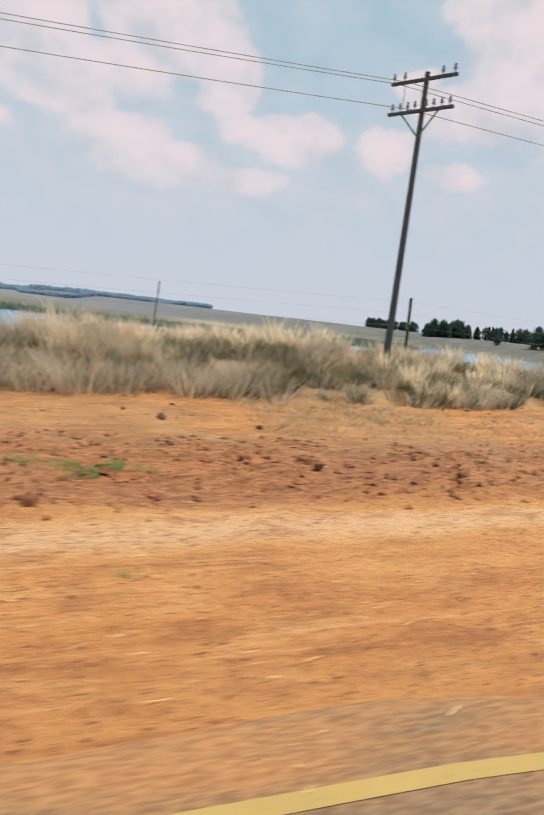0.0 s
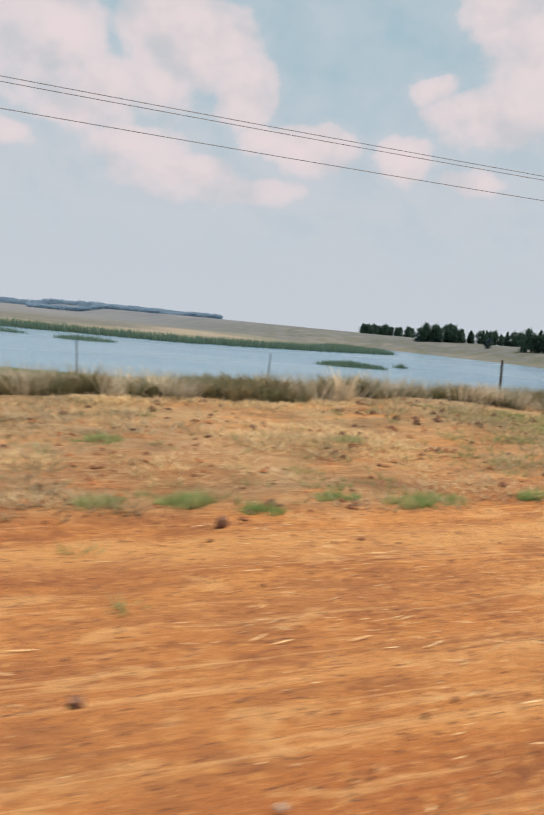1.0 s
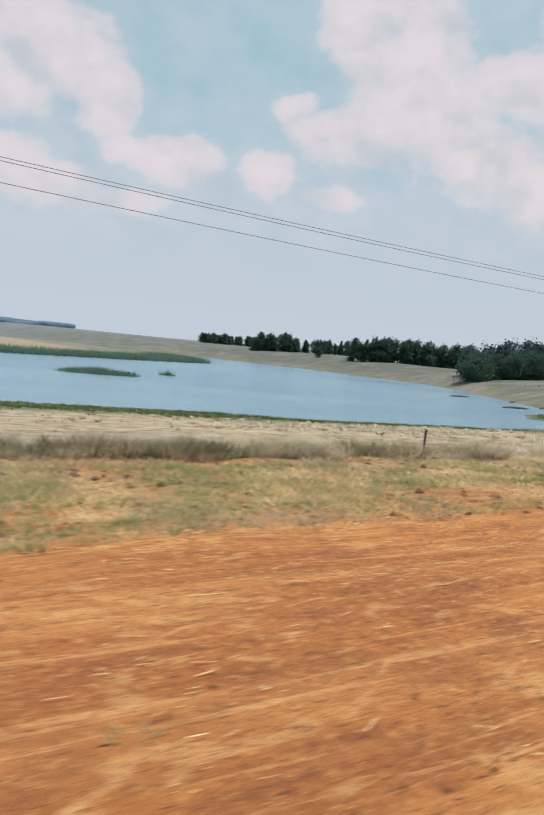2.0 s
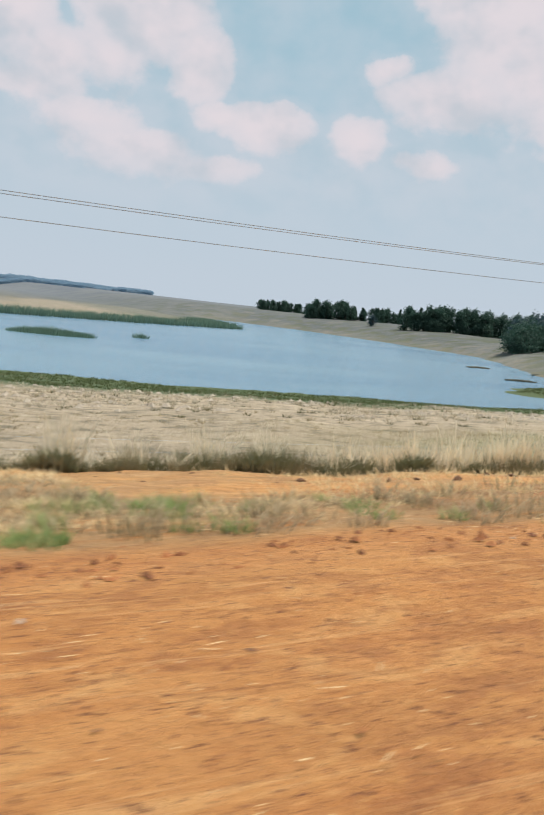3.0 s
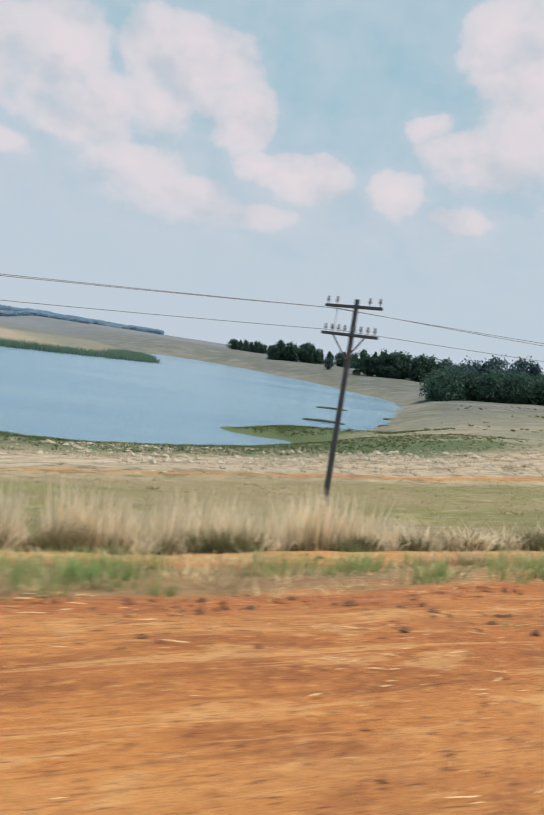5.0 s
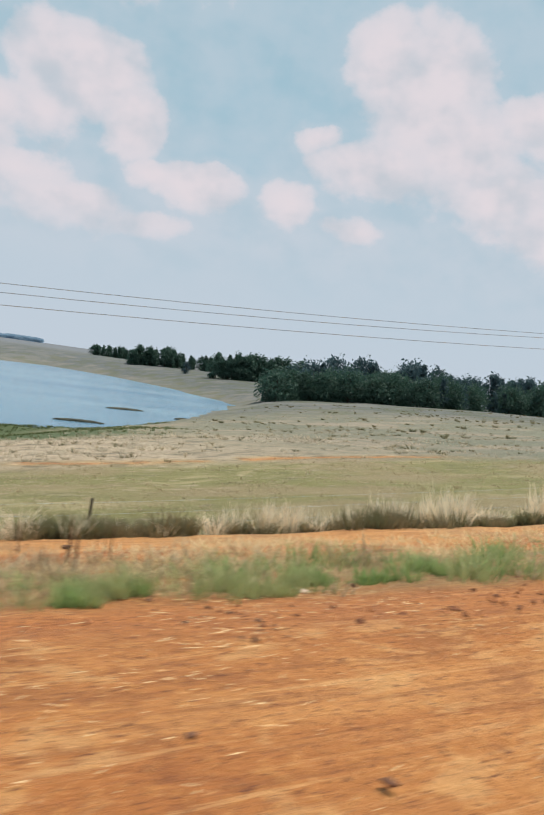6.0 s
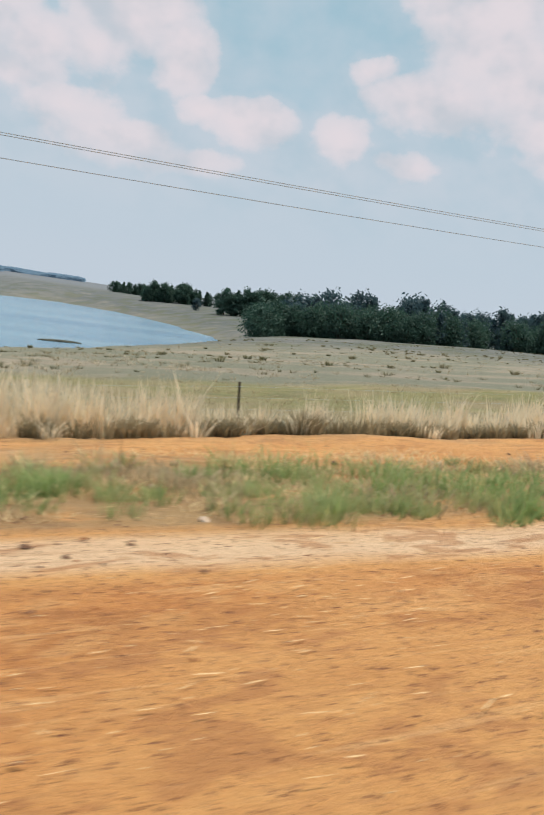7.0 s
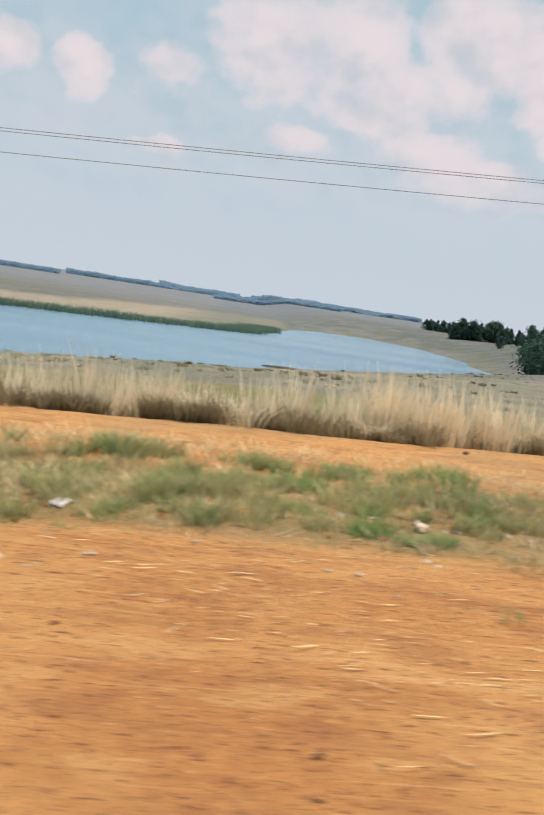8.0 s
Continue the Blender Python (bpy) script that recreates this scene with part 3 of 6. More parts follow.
def box(bm, centre, size, bevel=0.0, turn=0.0):
    made = bmesh.ops.create_cube(bm, size=1.0, matrix=Matrix.Translation(centre) @ Matrix.Rotation(turn, 4, "Z") @ Matrix.Diagonal((*size, 1)))
    if bevel:
        edges = {e for v in made["verts"] for e in v.link_edges}
        bmesh.ops.bevel(bm, geom=list(edges), offset=bevel, segments=2, affect="EDGES")
    return bm


# ---- ground, road, lake ----
def spread(dense, step, low, high, grow=1.12, most=220.0):
    a, b = dense
    mid = np.arange(a, b + 1e-6, step)
    right, s = [b], step
    while right[-1] < high:
        s = min(s * grow, most)
        right.append(right[-1] + s)
    left, s = [a], step
    while left[-1] > low:
        s = min(s * grow, most)
        left.append(left[-1] - s)
    return np.concatenate([left[:0:-1], mid, right[1:]])


def zones(x, y, d):
    """How much pale track, dry grass and green grass covers the ground."""
    n1, n2, n3 = fractal(x, y * 1.6, 5.0, 11), fractal(x, y * 1.4, 2.0, 13), fractal(x, y, 30.0, 15)
    e = (n1 - 0.5) * 1.6
    track = smooth(np.abs(y + e * 0.4 - 5.3 - 0.15 * smooth(x, 8, 2)), 0.38 + 0.35 * smooth(x, 8, 2), 0.15) * (smooth(x, 29, 23) + 0.85 * smooth(x, 23, 29) * smooth(x, 50.5, 47.5)) + smooth(np.abs(y + e * 0.2 - 4.82), 0.62, 0.25) * smooth(x, 203, 208) * smooth(x, 226, 218)
    track = track + 0.7 * smooth(np.abs(y + e * 0.2 - 3.95), 0.28, 0.08) * (smooth(x, 110, 116) * smooth(x, 127, 121) + smooth(x, 230, 236)) * smooth(n2, 0.35, 0.55)
    shelf = smooth(y + e, 8.3, 8.9) * smooth(y + e, 11.4, 10.8) * (0.4 + 0.3 * smooth(x, 60, 80))
    lanes = smooth(grid_noise(x * 0.04, y * 1.5 + (n1 - 0.5) * 0.8, 1.0, 23), 0.45, 0.8) * smooth(y, 6.0, 5.0)
    pale = np.clip(track * 0.85 + lanes * (0.4 + 0.6 * n2) * (0.30 + 0.45 * smooth(x, 16, 4)) + (0.34 - 0.16 * smooth(np.abs(x - 106), 9, 4)) * smooth(x, 70, 85) * smooth(x, 150, 135) * smooth(y, -6, 2) + shelf + 0.30 * smooth(x, 15, 3) * smooth(y, 5.6, 4.9) + 0.12 * n2 + smooth(x, 203, 214) * (0.12 + 0.35 * n1 + 0.55 * smooth(n2, 0.36, 0.62)), 0, 1)
    pale = pale * (1 - 0.55 * smooth(np.abs(x - 17.5), 4.5, 2) * smooth(y, 5.0, 4.5))
    patch = smooth(n2, 0.42, 0.6)
    low, high = lerp_table(x, [(76, 5.5), (104, 5.3), (150, 5.6), (162, 6.0), (176, 5.9), (190, 4.7), (200, 4.8), (206, 5.3), (240, 5.6)]), lerp_table(x, [(76, 8.2), (155, 8.0), (164, 7.5), (196, 7.4), (206, 8.3), (224, 8.0), (240, 7.6)])
    strip = smooth(y + e * 0.5, low - 0.15, low + 0.3) * smooth(y + e * 0.5, high + 0.3, high - 0.5)
    green = strip * (0.3 * smooth(x, 76, 86) * smooth(x, 104, 98) + smooth(x, 122, 138)) * 0.9
    green = green + smooth(y + e, 5.8, 6.6) * smooth(y + e, 10.6, 9.6) * smooth(x, 22, 34) * smooth(x, 88, 78) * 0.75 * smooth(n1, 0.25, 0.48) * (1 - 0.85 * smooth(x, 23, 27) * smooth(x, 38, 35))
    green = green * (0.45 + 0.55 * patch)
    field = smooth(y + e, 13.5, 15)
    cut = smooth(np.abs(y + e * 0.8 - 35.0), 1.3, 0.5) * smooth(x, 105, 180) * smooth(x, 222, 208) * smooth(n1, 0.18, 0.34) * 0.9
    belt = smooth(y + e * 2, 31.5, 35.5)
    bank = smooth(d + e * 5, 38, 30) * (y > 30) * smooth(y, 160, 120) * smooth(x + e * 12 + (n3 - 0.5) * 30, 217, 199)
    spit = smooth(np.hypot((x - 203) / 1.5, y - 113) + e * 3, 11, 7)
    # far: share of the haze-greyed ground colour, growing with distance
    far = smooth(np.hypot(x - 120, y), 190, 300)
    green = np.clip(green + field * (1 - cut) * (1 - belt) * (0.8 + 0.4 * n3) * smooth(x + (n3 - 0.5) * 30, 102, 128), 0, 1)
    dry = np.clip(0.35 * smooth(y + e, 6, 8) * patch + 0.5 * smooth(y, 10.6, 11.4), 0, 1)
    dry = np.clip(dry + 0.55 * smooth(y + e, 5.8, 6.6) * smooth(x, 18, 30) * smooth(x, 92, 80) * (0.45 + 0.55 * n1) + strip * 0.5 * (x > 76) + 0.15 * smooth(y + e, 6.6, 7.6) * smooth(x, 98, 104) * smooth(x, 160, 140), 0, 1) * (1 - field) + 2 * field * (1 - cut)
    meadow = smooth(d + e * 20, 170, 60) * (y > 230) * smooth(x, 285, 262) * 0.75
    beach = smooth(d + e * 2, 10, 4) * ((x > 255) | (y > 230))
    rim = smooth(np.abs(y + e * 0.4 - low + 0.45), 0.55, 0.2) * smooth(x, 84, 92) * smooth(x, 212, 204) * (0.35 + 0.65 * n2)
    sand = smooth(np.abs(y + e * 0.2 - 4.82), 0.55, 0.2) * smooth(x, 203, 208) * smooth(x, 226, 218) * 0.8 + track * 0.45 * smooth(x, 29, 23)
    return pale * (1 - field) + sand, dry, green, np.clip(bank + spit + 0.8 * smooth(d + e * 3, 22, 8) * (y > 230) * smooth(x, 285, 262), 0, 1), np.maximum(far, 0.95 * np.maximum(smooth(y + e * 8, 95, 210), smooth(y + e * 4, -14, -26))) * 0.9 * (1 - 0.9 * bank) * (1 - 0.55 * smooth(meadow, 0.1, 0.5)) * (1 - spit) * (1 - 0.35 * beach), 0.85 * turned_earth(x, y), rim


def build_ground():
    xs, ys = spread((-14, 262), 0.48, -4300, 4300, 1.13), spread((2.0, 14.5), 0.24, -700, 4400, 1.07)
    gx, gy = np.meshgrid(xs, ys, indexing="ij")
    gx, gy = gx.ravel(), gy.ravel()
    z = land(gx, gy) - 0.05 * smooth(gy, 3.4, 1.6)
    n, k = len(xs), len(ys)
    i = (np.arange(n - 1)[:, None] * k + np.arange(k - 1)).ravel()
    me = raw_mesh("ground", np.stack([gx, gy, z], -1), np.stack([i, i + k, i + k + 1, i + 1], -1), GROUND, True)
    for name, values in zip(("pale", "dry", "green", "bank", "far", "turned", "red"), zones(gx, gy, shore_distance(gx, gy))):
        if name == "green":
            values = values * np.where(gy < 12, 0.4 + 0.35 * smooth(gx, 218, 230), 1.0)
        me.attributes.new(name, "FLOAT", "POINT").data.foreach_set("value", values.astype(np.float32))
    tagged(new("ground", me), "red-earth verge, dry veld and lake shore", "ground", kind="structure")


def build_road():
    xs = np.concatenate([np.arange(-250, -20, 10), np.arange(-20, 20, 0.5), np.arange(20, 400, 5)])
    edge = np.where(xs < 4, 3.1, 1.15) - 0.0
    edge = 3.1 - 1.95 * smooth(xs, 1.0, 14.0) + (fractal(xs, xs * 0, 0.9, 21) - 0.5) * 0.35
    verts, faces = [], []
    sand = []
    for x, e in zip(xs, edge):
        z = float(road_height(x))
        verts += [(x, -9, z - 0.06), (x, -9, z), (x, e - 1.0, z), (x, e - 0.25, z + 0.004), (x, e, z - 0.05)]
        sand += [0.0, 0.0, 0.0, 0.45, 1.0]
    for a in range(len(xs) - 1):
        for b in range(4):
            faces.append((5 * a + b, 5 * a + 5 + b, 5 * a + 6 + b, 5 * a + 1 + b))
    me = raw_mesh("road", verts, faces, ASPHALT)
    me.attributes.new("sand", "FLOAT", "POINT").data.foreach_set("value", np.array(sand, np.float32))
    tagged(new("road", me), "worn grey asphalt road with a crumbling edge", "road", kind="structure")
    xs = np.arange(-120, 8.01, 0.5)
    verts, faces = [], []
    for x in xs:
        y, z = 2.33 - 1.5 * float(smooth(x, 1.8, 9.0)), float(road_height(x)) + 0.0045
        verts += [(x, y - 0.055, z), (x, y + 0.055, z)]
    for a in range(len(xs) - 1):
        faces.append((2 * a, 2 * a + 2, 2 * a + 3, 2 * a + 1))
    tagged(new("edge_line", raw_mesh("edge_line", verts, faces, YELLOW)), "yellow painted edge line on the asphalt", "road marking", kind="structure")


def build_lake():
    verts = [(-2500, 30, LAKE), (460, 30, LAKE), (460, 900, LAKE), (-2500, 900, LAKE)]
    tagged(new("water", raw_mesh("water", verts, [(0, 1, 2, 3)], WATER)), "rippled blue-grey lake", "lake", kind="structure")


build_ground()
build_road()
build_lake()


# ---- utility poles ----
# x, y, height of the top over the road's eye line, lean along x
POLES = [(-42, 12.9, 4.6, 0.0), (8.2, 13.25, 4.45, 0.10), (58.5, 13.6, 3.06, 0.3), (108.05, 13.85, 1.36, -0.20), (157.6, 14.2, 0.95, 0.0),
         (207.2, 14.5, 2.39, 0.0), (257, 14.8, 3.25, 0.0), (307, 15.1, 4.1, 0.0)]
ARM = 1.5  # length of a crossarm
ARM_TURN = math.atan2(-1.42, 0.5)


def build_pole(x, y, top, lean):
    foot = float(land(x, y)) - 0.3
    head = EYE + SLOPE * x + top
    root = new("utility_pole")
    root.location = (x - lean, y, foot)
    h = head - foot + 0.12
    part("pole", tube(bmesh.new(), (0, 0, 0), (lean, 0, h), 0.070, 0.046, 14), POLE_WOOD, root)
    c, s = math.cos(ARM_TURN), math.sin(ARM_TURN)
    for level, pins in ((h - 0.16, (-0.7, -0.45, 0.42, 0.68)), (h - 0.72, (-0.66, -0.48, -0.3, -0.13, 0.13, 0.3, 0.48, 0.66))):
        ax, ay = lean + 0.09 * s, -0.09 * c
        arm = part("crossarm", box(bmesh.new(), (ax, ay, level), (ARM, 0.055, 0.062), 0.008, ARM_TURN), POLE_WOOD, root)
        for p in pins:
            bm = tube(bmesh.new(), (ax + c * p, ay + s * p, level + 0.04), (ax + c * p, ay + s * p, level + 0.10), 0.012, 0.012, 6)
            tube(bm, (ax + c * p, ay + s * p, level + 0.09), (ax + c * p, ay + s * p, level + 0.13), 0.034, 0.030, 8)
            tube(bm, (ax + c * p, ay + s * p, level + 0.13), (ax + c * p, ay + s * p, level + 0.19), 0.023, 0.020, 8)
            part("insulator", bm, PORCELAIN, arm, "small grey porcelain insulator")
    for p in (-0.42, 0.42):
        part("brace", tube(bmesh.new(), (ax + c * p, ay + s * p, h - 0.75), (ax + c * 0.02, ay + s * 0.02, h - 1.2), 0.016, 0.016, 6), STEEL, root, "thin steel strut")
    part("down_lead", tube(bmesh.new(), (ax - c * 0.42, ay - s * 0.42, h - 0.16), (ax - c * 0.42, ay - s * 0.42, h - 0.72), 0.01, 0.01, 5), WIRE, root)
    return tagged(root, "leaning dark wooden utility pole with two crossarms", "utility pole", "poles along the road")


def build_wires():
    c, s = math.cos(ARM_TURN), math.sin(ARM_TURN)
    for (x0, y0, t0, _), (x1, y1, t1, _) in zip(POLES, POLES[1:]):
        slack = {8.2: 0.48, 58.5: 0.68, 108.1: 0.9, 207.2: 0.42}.get(x0, 1.0)
        hang = 0.12 if x0 < 50 else 0.2
        for p, drop, sag in ((-0.7, hang, 0.71 * slack), (-0.45, hang, 0.66 * slack + (0.22 if 150 < x0 < 160 else 0.0)), (-0.3, 0.64, 0.66 * slack)):
            bm = bmesh.new()
            rows = []
            for k in range(25):
                u = k / 24
                z = EYE + SLOPE * (x0 + (x1 - x0) * u) + t0 + (t1 - t0) * u + 0.12 - drop - 4 * sag * u * (1 - u)
                q = Vector((x0 + (x1 - x0) * u + c * p, y0 + (y1 - y0) * u + s * p, z))
                rows.append([bm.verts.new(q + Vector((0, 0.0085 * math.cos(a), 0.0085 * math.sin(a)))) for a in (0.5, 2.6, 4.7)])
            for a, b in zip(rows, rows[1:]):
                for k in range(3):
                    bm.faces.new((a[k], a[(k + 1) % 3], b[(k + 1) % 3], b[k]))
            me = bpy.data.meshes.new("overhead_wire")
            bm.to_mesh(me)
            bm.free()
            me.materials.append(WIRE)
            tagged(new("overhead_wire", me), "thin dark wire slung from pole to pole", "wire", "overhead wires")


for row in POLES:
    build_pole(*row)
build_wires()


# ---- trees ----
def build_tree(name, height, width, leaves, slim, seed, leaf=0.5, low=0.18, spire=False):
    """A trunk with limbs, and a crown of leaf clumps with gaps."""
    rng = random.Random(seed)
    root = new(name)
    bm = tube(bmesh.new(), (0, 0, -0.3), (0.1, 0, height * 0.75), height * 0.028, height * 0.008, 7)
    clumps = []
    for k in range(slim):
        u = low + (1 - low) * (k + 0.5) / slim
        a, r = rng.uniform(0, 6.28), width * 0.5 * math.sin(math.pi * min(1, 0.22 + u * 0.72)) * rng.uniform(0.35, 1.0)
        if spire:
            r = width * 0.5 * (1.04 - u) * rng.uniform(0.5, 1.0)
        tip = Vector((r * math.cos(a), r * math.sin(a), height * u * rng.uniform(0.92, 1.02)))
        tube(bm, (0.05, 0, height * u * 0.75), tip, height * 0.008, height * 0.003, 4)
        clumps.append((tip, width * rng.uniform(0.16, 0.30) * (1.15 - 0.75 * u if spire else 1.0)))
    part("trunk", bm, BARK, root)
    verts, faces = [], []
    for _ in range(leaves):
        c, r = clumps[rng.randrange(len(clumps))]
        d = Vector((rng.gauss(0, 0.6), rng.gauss(0, 0.6), rng.gauss(0, 0.5)))
        p = c + d * r
        n = Vector((rng.gauss(0, 1), rng.gauss(0, 1), rng.gauss(0.6, 1))).normalized()
        u = n.orthogonal().normalized()
        v = n.cross(u)
        s = leaf * rng.uniform(0.6, 1.3)
        i = len(verts)
        verts += [p - u * s, p - v * s * 0.45, p + u * s, p + v * s * 0.45]
        faces.append((i, i + 1, i + 2, i + 3))
    me = raw_mesh("crown", [tuple(v) for v in verts], faces, HAZED_LEAVES if low > 0.05 else BUSH_LEAVES)
    crown = new("crown", me)
    crown.parent = root
    return root


def plant(kinds, spots, label, group):
    rng = random.Random(len(spots))
    for k, (x, y, h) in enumerate(spots):
        proto, size = kinds[k % len(kinds)]
        f = h / size
        ob = copy_thing(proto, Matrix.Translation((x, y, float(land(x, y)) - 0.1)) @ Matrix.Rotation(rng.uniform(0, 6.28), 4, "Z"))
        ob.scale = (f * rng.uniform(0.9, 1.2), f * rng.uniform(0.9, 1.2), f)
        tagged(ob, label, "tree", group)


def build_trees():
    protos = [(build_tree("tree", 12, w, 1700, n, s, 0.54, 0.08), 12) for w, n, s in ((8, 22, 1), (6, 20, 2), (9.5, 26, 3))]
    protos += [(build_tree("tree", 12, w, 1700, 34, s, 0.50, 0.06, True), 12) for w, s in ((6.5, 7), (5.2, 8))]
    bushy = [(build_tree("tree", 10, w, 2600, 46, s, 0.48, 0.02), 10) for w, s in ((12, 5), (10, 6))]
    sparse = [(build_tree("tree", 12, w, 1500, n + 4, s, 0.56, 0.05, z), 12) for w, n, s, z in ((8, 16, 11, False), (7, 16, 12, False), (6, 20, 13, True))]
    rng = random.Random(4)
    spots = [(402 + 2.3 * k + rng.uniform(-1, 1), 700 + rng.uniform(-6, 12), rng.uniform(8, 10.5)) for k in range(34)]
    plant(sparse, spots, "tall dark gum tree on the far bank", "row of trees across the lake")
    spots = [(397 + 2.0 * k + rng.uniform(-1.5, 1.5), 592 - 0.7 * k + rng.uniform(-8, 8), rng.uniform(10, 15) - 2.0 * (k > 18)) for k in range(52)]
    plant(sparse, spots, "dark round-crowned tree across the lake", "trees across the lake")
    plant(protos, [(405.5, 503, 7.5)], "single dark tree on the open slope", "trees across the lake")
    spots = [(409 + 2.1 * k + rng.uniform(-1, 1), 460 - 1.05 * k + rng.uniform(-5, 5), rng.uniform(12, 17)) for k in range(52)]
    plant(sparse, spots, "tall dark tree in the wood across the lake", "wood across the lake")
    spots = [(347 + 2.9 * k + rng.uniform(-1, 1), 284 - 1.0 * k + rng.uniform(-3, 8), rng.uniform(9, 12)) for k in range(20)]
    plant(bushy, spots, "dense dark green tree at the wood's edge", "edge of the wood")
    spots = [(372 + 3.0 * k + rng.uniform(-2, 2), 296 - 0.75 * k + rng.uniform(0, 26), rng.uniform(12.5, 18.5)) for k in range(75)]
    plant(protos, spots, "tall dark tree in the wood on the hill", "wood on the hill")
    spots = [(400 + 3.6 * k + rng.uniform(-2, 2), 258 - 0.5 * k + rng.uniform(-4, 6), rng.uniform(8.5, 12.5)) for k in range(50)]
    plant(bushy + protos[3:], spots, "dense dark green tree at the wood's edge", "edge of the wood")
    for proto, _ in protos + bushy + sparse:
        for o in (*proto.children_recursive, proto):
            bpy.data.objects.remove(o)


build_trees()


# ---- grass ----
def scatter(count, x_range, y_range, keep, seed):
    rng = np.random.default_rng(seed)
    x, y = rng.uniform(*x_range, count), rng.uniform(*y_range, count)
    ok = rng.uniform(0, 1, count) < keep(x, y)
    return x[ok], y[ok]


def grass(name, x, y, height, width, per, lean, mat, seed, label, splay=0.12, short=False):
    """Tufts of bent blades at x, y, as one mesh; short blades are straight."""
    rng = np.random.default_rng(seed)
    n = len(x) * per
    bx, by = np.repeat(x, per), np.repeat(y, per)
    h = np.repeat(height if np.ndim(height) else np.full(len(x), height), per) * rng.uniform(0.55, 1.1, n)
    a = rng.uniform(0, 2 * np.pi, n)
    r = rng.uniform(0, 1, n) ** 0.7 * splay * np.repeat(height if np.ndim(height) else np.full(len(x), height), per)
    px, py = bx + r * np.cos(a), by + r * np.sin(a)
    pz = land(bx, by) - 0.03
    out = lean * rng.uniform(0.3, 1.2, n) * h
    fx, fy = np.cos(rng.uniform(0, 2 * np.pi, n)), np.sin(rng.uniform(0, 2 * np.pi, n))
    w = width * rng.uniform(0.6, 1.4, n)
    verts = np.empty((n, 5, 3))
    for k, (u, ww) in enumerate(((0, 1), (0, -1), (0.6, -0.8), (0.6, 0.8), (1, 0))):
        verts[:, k, 0] = px + out * u * u * np.cos(a) + fx * w * ww
        verts[:, k, 1] = py + out * u * u * np.sin(a) + fy * w * ww
        verts[:, k, 2] = pz + h * u * (1 - 0.12 * u * lean)
    if short:
        me = raw_mesh(name, verts[:, [0, 1, 4]].reshape(-1, 3), np.arange(n * 3).reshape(-1, 3), mat, False, np.tile([0, 0, 1.0], n))
    else:
        i = np.arange(n)[:, None] * 5
        tris = np.concatenate([i + [0, 1, 2], i + [0, 2, 3], i + [3, 2, 4]])
        me = raw_mesh(name, verts.reshape(-1, 3), tris, mat, False, np.tile([0, 0, 0.6, 0.6, 1.0], n))
    return tagged(new(name, me), label, "grass", kind="stuff")


